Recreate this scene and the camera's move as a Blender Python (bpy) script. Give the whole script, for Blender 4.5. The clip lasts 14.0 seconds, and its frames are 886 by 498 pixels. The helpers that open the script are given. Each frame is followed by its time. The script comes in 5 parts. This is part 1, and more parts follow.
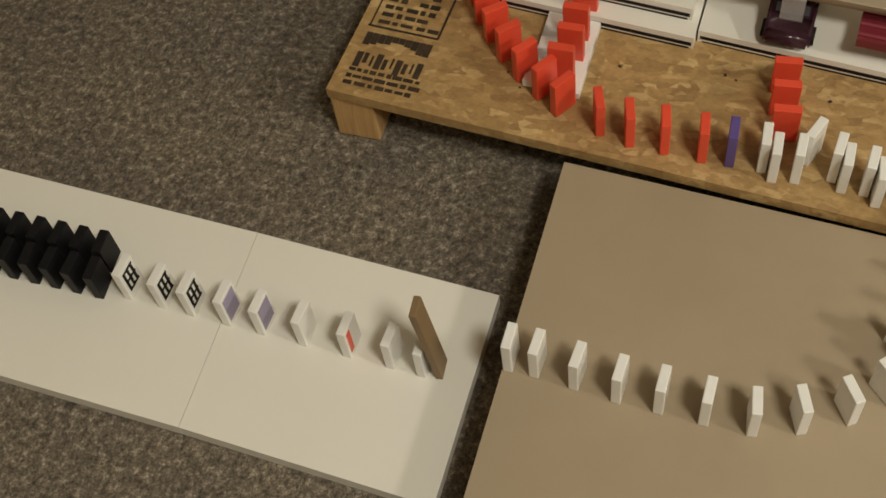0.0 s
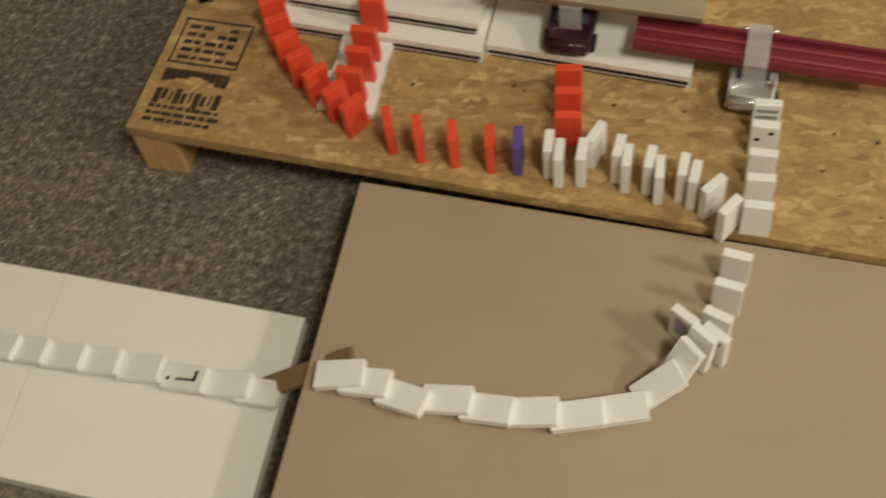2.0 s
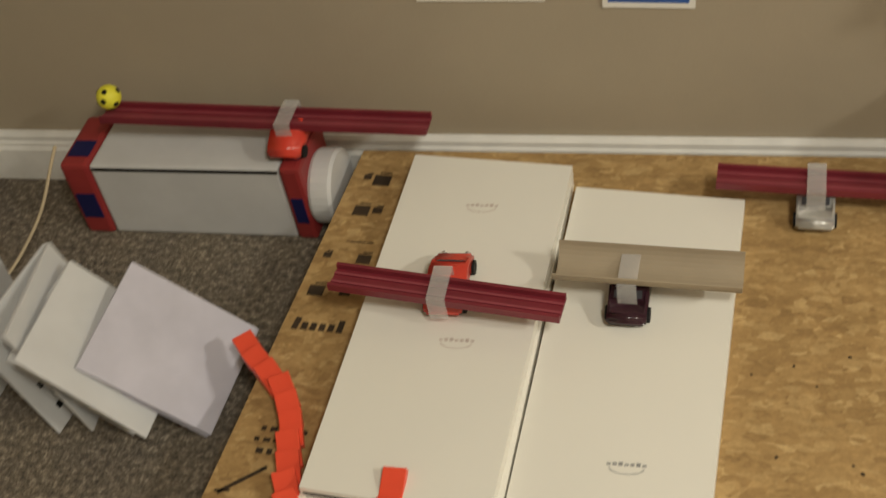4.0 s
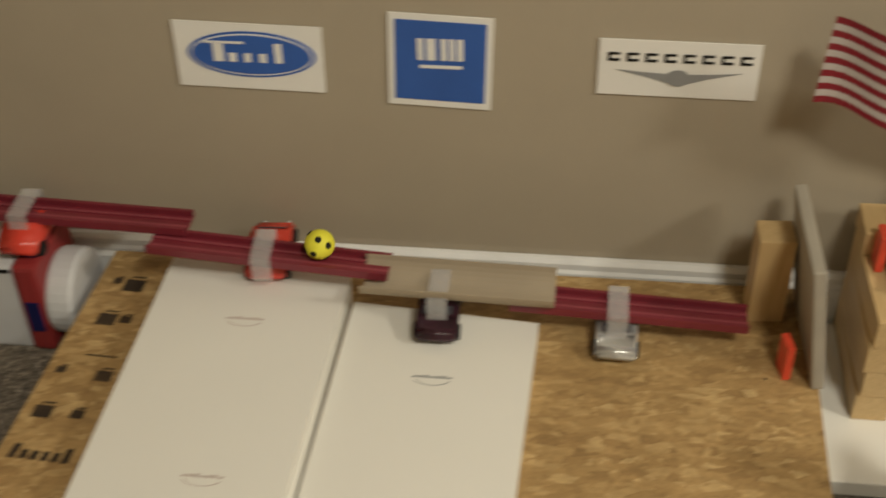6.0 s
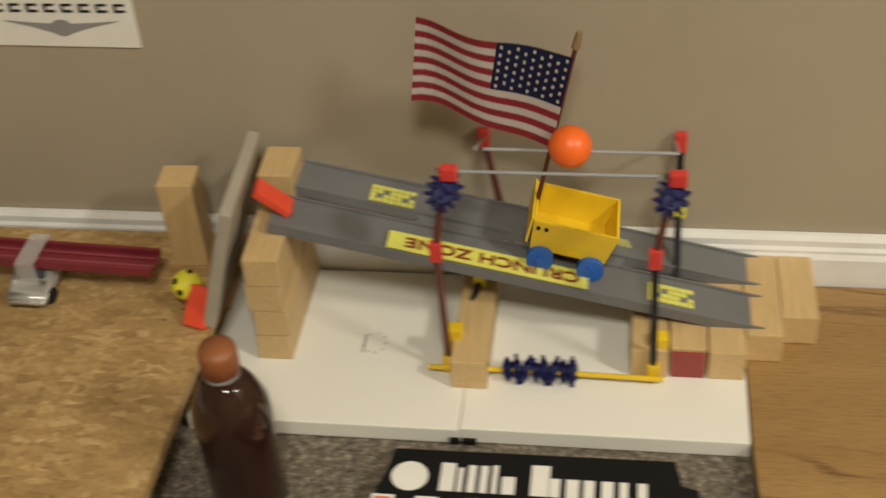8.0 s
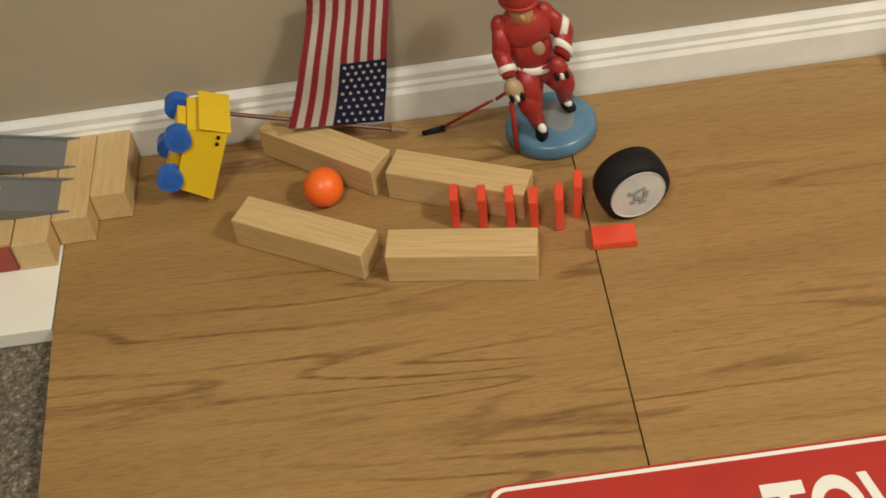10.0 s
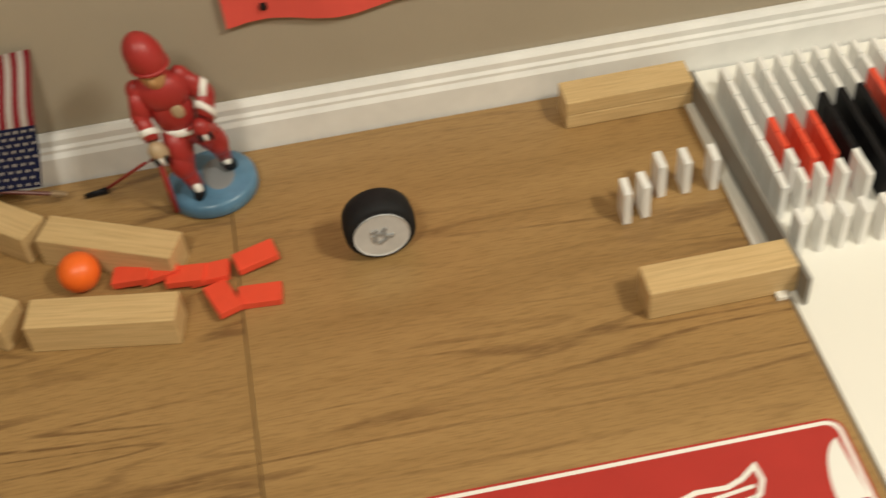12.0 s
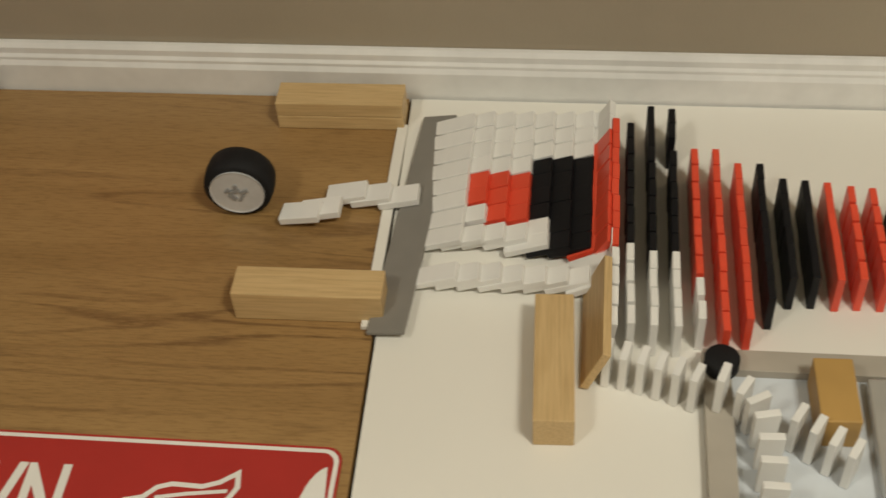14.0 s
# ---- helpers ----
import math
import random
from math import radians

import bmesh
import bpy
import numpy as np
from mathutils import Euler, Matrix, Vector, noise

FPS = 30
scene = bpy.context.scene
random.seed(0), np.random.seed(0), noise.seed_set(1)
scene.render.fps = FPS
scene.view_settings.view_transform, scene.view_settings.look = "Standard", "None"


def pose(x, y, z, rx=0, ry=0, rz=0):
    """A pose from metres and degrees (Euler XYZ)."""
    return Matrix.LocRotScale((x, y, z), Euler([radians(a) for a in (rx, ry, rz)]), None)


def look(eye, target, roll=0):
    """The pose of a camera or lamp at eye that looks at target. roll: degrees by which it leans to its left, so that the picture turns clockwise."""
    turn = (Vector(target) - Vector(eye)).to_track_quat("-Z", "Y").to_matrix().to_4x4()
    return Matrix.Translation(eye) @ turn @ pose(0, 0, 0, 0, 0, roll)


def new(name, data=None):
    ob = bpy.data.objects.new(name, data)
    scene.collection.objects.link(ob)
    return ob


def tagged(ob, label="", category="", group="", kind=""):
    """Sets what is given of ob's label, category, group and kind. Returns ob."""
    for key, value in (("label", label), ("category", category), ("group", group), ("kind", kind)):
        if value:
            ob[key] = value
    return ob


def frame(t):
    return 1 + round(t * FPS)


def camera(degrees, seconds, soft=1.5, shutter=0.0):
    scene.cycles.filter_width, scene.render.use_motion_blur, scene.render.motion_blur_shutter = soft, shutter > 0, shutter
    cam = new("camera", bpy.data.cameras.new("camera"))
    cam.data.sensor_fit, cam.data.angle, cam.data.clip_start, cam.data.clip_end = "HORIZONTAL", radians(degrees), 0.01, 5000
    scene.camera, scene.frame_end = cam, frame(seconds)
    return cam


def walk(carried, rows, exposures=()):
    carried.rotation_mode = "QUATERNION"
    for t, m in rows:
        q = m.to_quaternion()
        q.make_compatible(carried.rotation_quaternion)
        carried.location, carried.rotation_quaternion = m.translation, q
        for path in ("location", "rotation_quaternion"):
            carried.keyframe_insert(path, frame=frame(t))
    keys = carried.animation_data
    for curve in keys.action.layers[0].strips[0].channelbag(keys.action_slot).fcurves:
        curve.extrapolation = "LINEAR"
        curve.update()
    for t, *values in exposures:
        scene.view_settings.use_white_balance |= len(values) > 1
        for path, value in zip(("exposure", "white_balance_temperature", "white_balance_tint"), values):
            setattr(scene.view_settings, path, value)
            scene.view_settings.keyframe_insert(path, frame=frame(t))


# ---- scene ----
cam = camera(38.0, 14.0, soft=1.6, shutter=0.35)
PATH = [
    (0, (0.029, -1.353, 0.988), (-0.423, -0.406, -0.715), -10.4),
    (0.5, (0.021, -1.351, 0.991), (-0.41, -0.403, -0.716), -9.6),
    (1, (0.028, -1.353, 0.985), (-0.396, -0.403, -0.723), -9.5),
    (1.5, (0.029, -1.36, 0.995), (-0.346, -0.399, -0.719), -7.9),
    (2, (0.15, -1.334, 0.99), (-0.218, -0.335, -0.703), -10.2),
    (2.5, (0.21, -1.292, 1.005), (-0.196, -0.245, -0.651), -12.7),
    (3, (0.191, -1.25, 1.026), (-0.257, -0.162, -0.591), -13.9),
    (3.5, (0.167, -1.232, 1.086), (-0.323, -0.041, -0.445), -13.2),
    (3.7, (0.186, -1.219, 1.092), (-0.334, 0.047, -0.366), -13.6),
    (5.8, (0.117, -1.135, 0.999), (-0.074, 0.405, -0.263), -1.2),
    (6, (0.187, -1.074, 0.974), (-0.021, 0.453, -0.301), -1.8),
    (6.5, (0.365, -0.994, 0.911), (0.178, 0.549, -0.346), -1.7),
    (7, (0.586, -0.952, 0.905), (0.327, 0.554, -0.385), -2.1),
    (7.5, (0.701, -0.967, 0.918), (0.34, 0.504, -0.389), -5.1),
    (8, (0.819, -1.052, 0.928), (0.552, 0.461, -0.352), -4.5),
    (8.5, (1.031, -1.056, 0.943), (0.812, 0.431, -0.376), -5.1),
    (9, (1.197, -1.047, 0.923), (1.043, 0.387, -0.463), -7.7),
    (9.2, (1.239, -1.047, 0.927), (1.169, 0.361, -0.492), -7.2),
    (11.3, (1.429, -1.019, 0.913), (1.445, 0.316, -0.576), -8.1),
    (11.5, (1.459, -1.031, 0.916), (1.51, 0.335, -0.545), -7.0),
    (12, (1.572, -1.044, 0.939), (1.715, 0.3, -0.535), -6.0),
    (12.5, (1.817, -1.056, 0.959), (1.894, 0.27, -0.536), 0.1),
    (13, (1.937, -1.071, 0.962), (1.934, 0.222, -0.563), -1.5),
    (13.5, (2.039, -1.08, 0.947), (1.88, 0.246, -0.542), -3.4),
    (14, (2.145, -1.086, 0.932), (1.933, 0.267, -0.526), -4.4),
]
walk(cam, [(t, look(eye, target, roll)) for t, eye, target, roll in PATH], [(0, -0.10), (2.0, -0.05), (3.5, 0.08), (6.0, 0.04), (7.5, 0.04), (9.0, -0.12), (12.0, -0.16), (12.5, -0.46), (13.0, -0.70), (13.5, -0.88), (14, -0.92)])

# ---- world, lamps, exposure ----
world = bpy.data.worlds.new("world")
scene.world = world
world.use_nodes = True
world.node_tree.nodes["Background"].inputs[0].default_value = (0.5, 0.42, 0.32, 1)
world.node_tree.nodes["Background"].inputs[1].default_value = 0.05


def ceiling_lamp(x, y, power, size):
    lamp = bpy.data.lights.new("lamp", "AREA")
    lamp.shape, lamp.size, lamp.energy, lamp.color = "DISK", size, power, (1.0, 0.955, 0.81)
    ob = new("lamp", lamp)
    ob.location = (x, y, 2.33)


ceiling_lamp(3.05, -1.40, 66, 0.48)
ceiling_lamp(0.95, -1.75, 38, 0.48)

# ---- materials ----


def node_mat(name, rough=0.5, metal=0.0):
    m = bpy.data.materials.new(name)
    m.use_nodes = True
    t = m.node_tree
    b = t.nodes["Principled BSDF"]
    b.inputs["Roughness"].default_value = rough
    b.inputs["Metallic"].default_value = metal
    return m, t, b


def ramp_node(t, stops):
    r = t.nodes.new("ShaderNodeValToRGB")
    e = r.color_ramp.elements
    while len(e) < len(stops):
        e.new(0.5)
    for k, (p, c) in zip(e, stops):
        k.position, k.color = p, (*c, 1)
    return r


def coords(t, scale=(1, 1, 1), rot=(0, 0, 0)):
    c = t.nodes.new("ShaderNodeTexCoord")
    m = t.nodes.new("ShaderNodeMapping")
    m.inputs["Scale"].default_value = scale
    m.inputs["Rotation"].default_value = rot
    t.links.new(c.outputs["Object"], m.inputs["Vector"])
    return m.outputs["Vector"]


def noise_node(t, vec, scale, detail=4.0, rough=0.6, warp=0.0):
    n = t.nodes.new("ShaderNodeTexNoise")
    n.inputs["Scale"].default_value, n.inputs["Detail"].default_value = scale, detail
    n.inputs["Roughness"].default_value, n.inputs["Distortion"].default_value = rough, warp
    t.links.new(vec, n.inputs["Vector"])
    return n.outputs["Fac"]


def mixed(t, fac, a, b, mode="MIX"):
    m = t.nodes.new("ShaderNodeMix")
    m.data_type, m.blend_type = "RGBA", mode
    for v, s in ((fac, m.inputs[0]), (a, m.inputs[6]), (b, m.inputs[7])):
        if isinstance(v, (int, float)):
            s.default_value = v
        elif isinstance(v, tuple):
            s.default_value = (*v, 1)
        else:
            t.links.new(v, s)
    return m.outputs[2]


def bumped(t, b, height, strength, dist=0.001):
    n = t.nodes.new("ShaderNodeBump")
    n.inputs["Strength"].default_value, n.inputs["Distance"].default_value = strength, dist
    t.links.new(height, n.inputs["Height"])
    t.links.new(n.outputs["Normal"], b.inputs["Normal"])


def plain(name, c, rough=0.5, metal=0.0, var=0.08, scale=60, bump=0.12, gloss=0.5):
    """Paint, plastic or paper with faint blotches, fine grain and slight variation from piece to piece."""
    m, t, b = node_mat(name, rough, metal)
    b.inputs["Specular IOR Level"].default_value = gloss
    v = coords(t)
    big, fine = noise_node(t, v, scale * 0.25, 3), noise_node(t, v, scale * 6, 3)
    dark, light = tuple(x * (1 - var) for x in c), tuple(min(1, x * (1 + var)) for x in c)
    r = ramp_node(t, [(0.3, dark), (0.7, light)])
    t.links.new(big, r.inputs[0])
    info = t.nodes.new("ShaderNodeObjectInfo")
    r2 = ramp_node(t, [(0, (1 - var, 1 - var, 1 - var)), (1, (1, 1, 1))])
    t.links.new(info.outputs["Random"], r2.inputs[0])
    t.links.new(mixed(t, 1.0, r.outputs[0], r2.outputs[0], "MULTIPLY"), b.inputs["Base Color"])
    bumped(t, b, fine, bump, 0.0004)
    return m


def carpet_mat():
    m, t, b = node_mat("carpet", 0.95)
    v = coords(t)
    f = noise_node(t, v, 118, 4, 0.85)
    r = ramp_node(t, [(0.30, (0.040, 0.033, 0.027)), (0.43, (0.14, 0.116, 0.091)), (0.54, (0.24, 0.200, 0.155)), (0.66, (0.52, 0.455, 0.37))])
    t.links.new(f, r.inputs[0])
    big = ramp_node(t, [(0.3, (0.82, 0.82, 0.84)), (0.7, (1.1, 1.08, 1.0))])
    t.links.new(noise_node(t, v, 9, 4), big.inputs[0])
    t.links.new(mixed(t, 1.0, r.outputs[0], big.outputs[0], "MULTIPLY"), b.inputs["Base Color"])
    bumped(t, b, noise_node(t, v, 260, 4), 1.0, 0.006)
    return m


def wall_mat(name, c):
    m, t, b = node_mat(name, 0.75)
    v = coords(t)
    r = ramp_node(t, [(0.3, tuple(x * 0.94 for x in c)), (0.7, tuple(x * 1.05 for x in c))])
    t.links.new(noise_node(t, v, 3, 5), r.inputs[0])
    t.links.new(r.outputs[0], b.inputs["Base Color"])
    bumped(t, b, noise_node(t, v, 230, 3), 0.25, 0.001)
    return m


def osb_mat():
    """Wood strands: each patch shows flakes that lie one way."""
    m, t, b = node_mat("strand_board", 0.6)
    layers = []
    warp = t.nodes.new("ShaderNodeVectorMath")
    warp.operation = "MULTIPLY_ADD"
    n = t.nodes.new("ShaderNodeTexNoise")
    n.inputs["Scale"].default_value = 25
    t.links.new(coords(t), n.inputs["Vector"])
    t.links.new(n.outputs["Color"], warp.inputs[0])
    warp.inputs[1].default_value = (0.012, 0.012, 0.0)
    t.links.new(coords(t), warp.inputs[2])
    for k, rot in enumerate((0.35, 1.25, 2.3, -0.4)):
        mp = t.nodes.new("ShaderNodeMapping")
        mp.inputs["Rotation"].default_value = (0, 0, rot)
        mp.inputs["Scale"].default_value = (40, 125, 30)
        mp.inputs["Location"].default_value = (k * 3.1, k * 1.7, 0)
        t.links.new(warp.outputs[0], mp.inputs["Vector"])
        v = t.nodes.new("ShaderNodeTexVoronoi")
        v.inputs["Scale"].default_value = 1.0
        t.links.new(mp.outputs[0], v.inputs["Vector"])
        layers.append(v.outputs["Color"])

    def mask(scale, seed):
        r = ramp_node(t, [(0.49, (0, 0, 0)), (0.52, (1, 1, 1))])
        t.links.new(noise_node(t, coords(t, (1, 1, 1), (0, 0, seed)), scale, 2), r.inputs[0])
        return r.outputs[0]

    mix = mixed(t, mask(34, 0.3), layers[0], layers[1])
    mix = mixed(t, mask(27, 1.3), mix, layers[2])
    mix = mixed(t, mask(41, 2.2), mix, layers[3])
    bw = t.nodes.new("ShaderNodeRGBToBW")
    t.links.new(mix, bw.inputs[0])
    r = ramp_node(t, [(0.1, (0.33, 0.205, 0.085)), (0.4, (0.405, 0.258, 0.108)), (0.65, (0.445, 0.290, 0.125)), (0.92, (0.575, 0.405, 0.195))])
    t.links.new(bw.outputs[0], r.inputs[0])
    g = ramp_node(t, [(0.35, (0.84, 0.82, 0.78)), (0.65, (1.08, 1.07, 1.05))])
    t.links.new(noise_node(t, coords(t), 14, 6, 0.7), g.inputs[0])
    fine = ramp_node(t, [(0.36, (0.84, 0.83, 0.80)), (0.62, (1.08, 1.08, 1.06))])
    t.links.new(noise_node(t, coords(t, (1, 1.6, 1), (0, 0, 0.5)), 150, 4, 0.75), fine.inputs[0])
    c = mixed(t, 1.0, r.outputs[0], g.outputs[0], "MULTIPLY")
    t.links.new(mixed(t, 1.0, c, fine.outputs[0], "MULTIPLY"), b.inputs["Base Color"])
    bumped(t, b, bw.outputs[0], 0.4, 0.0012)
    return m


def grain_mat(name, dark, mid, light, along=(1.2, 14, 14), rough=0.45, figure=1.0):
    """Wood with grain drawn out along the long way and darker figure lines."""
    m, t, b = node_mat(name, rough)
    v = coords(t, along)
    info = t.nodes.new("ShaderNodeObjectInfo")
    add = t.nodes.new("ShaderNodeVectorMath")
    add.operation = "MULTIPLY_ADD"
    t.links.new(info.outputs["Random"], add.inputs[0])
    add.inputs[1].default_value = (7, 13, 5)
    t.links.new(v, add.inputs[2])
    v = add.outputs[0]
    f = noise_node(t, v, 1.0, 1.6, 0.5, 0.35)
    w = t.nodes.new("ShaderNodeMath")
    w.operation = "SINE"
    k = t.nodes.new("ShaderNodeMath")
    k.operation = "MULTIPLY"
    k.inputs[1].default_value = 60.0
    t.links.new(f, k.inputs[0])
    t.links.new(k.outputs[0], w.inputs[0])
    rings = ramp_node(t, [(0.0, light), (0.55, light), (0.86, mid), (1.0, dark)])
    t.links.new(w.outputs[0], rings.inputs[0])
    base = ramp_node(t, [(0.3, mid), (0.7, light)])
    t.links.new(noise_node(t, v, 4, 5), base.inputs[0])
    fine = ramp_node(t, [(0.34, (0.74, 0.70, 0.64)), (0.56, (1.06, 1.05, 1.04))] if along[0] < 8 else [(0.36, (0.88, 0.86, 0.83)), (0.58, (1.03, 1.03, 1.02))])
    streak = t.nodes.new("ShaderNodeVectorMath")
    streak.operation = "MULTIPLY"
    streak.inputs[1].default_value = (3.0 if along[0] < 8 else 14.0, 14.0, 14.0 if along[0] < 8 else 3.0)
    t.links.new(v, streak.inputs[0])
    t.links.new(noise_node(t, streak.outputs[0], 1.0, 3, 0.65), fine.inputs[0])
    c = mixed(t, 0.55 * figure, base.outputs[0], rings.outputs[0])
    t.links.new(mixed(t, 1.0, c, fine.outputs[0], "MULTIPLY"), b.inputs["Base Color"])
    bumped(t, b, noise_node(t, v, 13, 6, 0.7), 0.15, 0.0006)
    return m


def laminate_mat():
    """Printed oak: fine pores, soft bands and scattered cathedral lines along x."""
    m, t, b = node_mat("oak_laminate", 0.40)
    info = t.nodes.new("ShaderNodeObjectInfo")

    def stretched(scale, shift):
        add = t.nodes.new("ShaderNodeVectorMath")
        add.operation = "MULTIPLY_ADD"
        t.links.new(info.outputs["Random"], add.inputs[0])
        add.inputs[1].default_value = shift
        t.links.new(coords(t, scale), add.inputs[2])
        return add.outputs[0]

    band = ramp_node(t, [(0.32, (0.292, 0.170, 0.062)), (0.68, (0.372, 0.226, 0.088))])
    t.links.new(noise_node(t, stretched((1.3, 16, 1), (7, 3, 0)), 1.0, 4, 0.6, 0.3), band.inputs[0])
    pores = ramp_node(t, [(0.34, (0.80, 0.77, 0.72)), (0.52, (1.0, 1.0, 1.0)), (0.75, (1.08, 1.07, 1.05))])
    t.links.new(noise_node(t, stretched((44, 420, 1), (3, 9, 0)), 1.0, 3, 0.7), pores.inputs[0])
    field = noise_node(t, stretched((1.05, 12.5, 1), (5, 11, 0)), 1.0, 2.0, 0.5, 0.25)
    wave = t.nodes.new("ShaderNodeMath")
    wave.operation = "SINE"
    k = t.nodes.new("ShaderNodeMath")
    k.operation = "MULTIPLY"
    k.inputs[1].default_value = 70.0
    t.links.new(field, k.inputs[0])
    t.links.new(k.outputs[0], wave.inputs[0])
    line = ramp_node(t, [(0.60, (0, 0, 0)), (0.97, (1, 1, 1))])
    t.links.new(wave.outputs[0], line.inputs[0])
    where = ramp_node(t, [(0.46, (0.06, 0.06, 0.06)), (0.60, (0.80, 0.80, 0.80))])
    t.links.new(noise_node(t, stretched((1.6, 7.0, 1), (13, 2, 0)), 1.0, 2, 0.5), where.inputs[0])
    broken = ramp_node(t, [(0.35, (0.25, 0.25, 0.25)), (0.55, (1, 1, 1))])
    t.links.new(noise_node(t, stretched((30, 240, 1), (1, 4, 0)), 1.0, 3, 0.7), broken.inputs[0])
    mask = mixed(t, 1.0, mixed(t, 1.0, line.outputs[0], where.outputs[0], "MULTIPLY"), broken.outputs[0], "MULTIPLY")
    c = mixed(t, mask, band.outputs[0], (0.135, 0.066, 0.024))
    t.links.new(mixed(t, 1.0, c, pores.outputs[0], "MULTIPLY"), b.inputs["Base Color"])
    bumped(t, b, noise_node(t, stretched((44, 420, 1), (3, 9, 0)), 1.0, 3, 0.7), 0.12, 0.0004)
    return m


CARPET = carpet_mat()
WALL = wall_mat("taupe_paint", (0.388, 0.330, 0.245))
CEIL = wall_mat("ceiling_paint", (0.75, 0.73, 0.68))
TRIM = plain("white_trim", (0.84, 0.835, 0.81), 0.35)
OSB = osb_mat()
LAMINATE = laminate_mat()
BEECH = grain_mat("beech_block", (0.50, 0.33, 0.15), (0.57, 0.39, 0.185), (0.63, 0.45, 0.225), (30, 30, 5), 0.5, 0.3)
PINE = grain_mat("pine_leg", (0.38, 0.2, 0.07), (0.52, 0.3, 0.12), (0.6, 0.38, 0.17), (30, 30, 5), 0.6, 0.6)
MELAMINE = plain("white_melamine", (0.84, 0.815, 0.745), 0.4, 0, 0.03, 8, 0.05)
TAN = plain("tan_hardboard", (0.365, 0.287, 0.193), 0.6, 0, 0.05, 30)
WHITE = plain("white_domino", (0.85, 0.84, 0.81), 0.35, 0, 0.05)
RED = plain("red_domino", (0.82, 0.085, 0.04), 0.35, 0, 0.1)
BLACK = plain("black_domino", (0.007, 0.007, 0.009), 0.55, 0, 0.2, gloss=0.3)
BLACK.node_tree.nodes["Principled BSDF"].inputs["Specular IOR Level"].default_value = 0.25
PURPLE = plain("purple_domino", (0.12, 0.08, 0.3), 0.4)
CORAL = plain("coral_paper", (0.80, 0.10, 0.075), 0.6, 0, 0.1, 40)
MAROON = plain("maroon_track", (0.19, 0.022, 0.034), 0.4, 0, 0.12)
MAROON_L = plain("maroon_groove", (0.28, 0.055, 0.072), 0.4, 0, 0.12)
CARD = plain("brown_cardboard", (0.37, 0.30, 0.21), 0.8, 0, 0.08, 40)
SILVER = plain("silver_paint", (0.6, 0.6, 0.58), 0.25, 0.6, 0.05)
CARRED = plain("red_car_paint", (0.6, 0.05, 0.03), 0.25, 0, 0.08)
CARDARK = plain("dark_car_paint", (0.035, 0.012, 0.02), 0.2, 0, 0.1)
GLASSY = plain("dark_window", (0.05, 0.05, 0.06), 0.1, 0)
TYRE = plain("black_rubber", (0.011, 0.011, 0.012), 0.7, 0, 0.2, 200, gloss=0.25)
RIM = plain("grey_rim", (0.62, 0.62, 0.62), 0.35, 0.1, 0.1, 150)
YELLOW = plain("yellow_plastic", (0.82, 0.55, 0.02), 0.35, 0, 0.06)
LEMON = plain("lemon_foam", (0.80, 0.74, 0.05), 0.6)
BLUE = plain("blue_plastic", (0.02, 0.12, 0.50), 0.35)
NAVY = plain("navy_plastic", (0.009, 0.011, 0.075), 0.5, gloss=0.25)
ORANGE = plain("orange_ball", (0.95, 0.16, 0.02), 0.4, 0, 0.05)
GREY = plain("grey_plastic", (0.17, 0.17, 0.175), 0.45, 0, 0.1, 60)
SLATE = plain("grey_board", (0.24, 0.225, 0.2), 0.6, 0, 0.08, 60)
PLANKGREY = plain("beige_grey_board", (0.38, 0.34, 0.275), 0.6, 0, 0.08, 60)
STICKRED = plain("sticker_red", (0.22, 0.03, 0.02), 0.6)
LABELY = plain("yellow_sticker", (0.76, 0.75, 0.14), 0.45)
INK = plain("black_ink", (0.012, 0.011, 0.01), 0.7, 0, 0.3, gloss=0.2)
PRINT = plain("board_print", (0.05, 0.03, 0.015), 0.8, 0, 0.4, 200)
FADED = plain("faded_print", (0.55, 0.45, 0.40), 0.7)
PAPER = plain("white_paper", (0.82, 0.80, 0.75), 0.8, 0, 0.03)
LOGOBLUE = plain("print_blue", (0.03, 0.11, 0.42), 0.6)
LOGOGREY = plain("print_grey", (0.28, 0.28, 0.28), 0.6)
BROWNROD = plain("brown_rod", (0.12, 0.03, 0.02), 0.4)
BLACKROD = plain("black_rod", (0.012, 0.012, 0.015), 0.5, gloss=0.25)
GREYROD = plain("grey_rod", (0.34, 0.35, 0.36), 0.4)
REDCONN = plain("red_connector", (0.65, 0.05, 0.04), 0.4)
COLA = plain("cola", (0.03, 0.012, 0.008), 0.08, 0, 0.2)
CAP = plain("orange_cap", (0.30, 0.10, 0.035), 0.5)
SIGNRED = plain("sign_red", (0.43, 0.032, 0.026), 0.3, 0, 0.06)
SIGNBLACK = plain("sign_black", (0.008, 0.008, 0.009), 0.6, gloss=0.2)
FLAGRED = plain("flag_red", (0.20, 0.022, 0.028), 0.9, gloss=0.1)
FLAGWHITE = plain("flag_white", (0.42, 0.37, 0.34), 0.9, gloss=0.1)
FLAGBLUE = plain("flag_blue", (0.012, 0.014, 0.04), 0.9, gloss=0.1)
ICE = plain("blue_ice", (0.10, 0.22, 0.34), 0.3, 0, 0.25, 120)
JERSEY = plain("figure_red", (0.36, 0.028, 0.025), 0.42, 0, 0.1)
CLEAR = plain("clear_tape", (0.75, 0.73, 0.72), 0.12)
CLEAR.node_tree.nodes["Principled BSDF"].inputs["Alpha"].default_value = 0.32
TRAYBLUE = plain("pale_lid", (0.62, 0.66, 0.70), 0.4)
TRAYRIM = plain("taupe_rim", (0.42, 0.38, 0.32), 0.5)
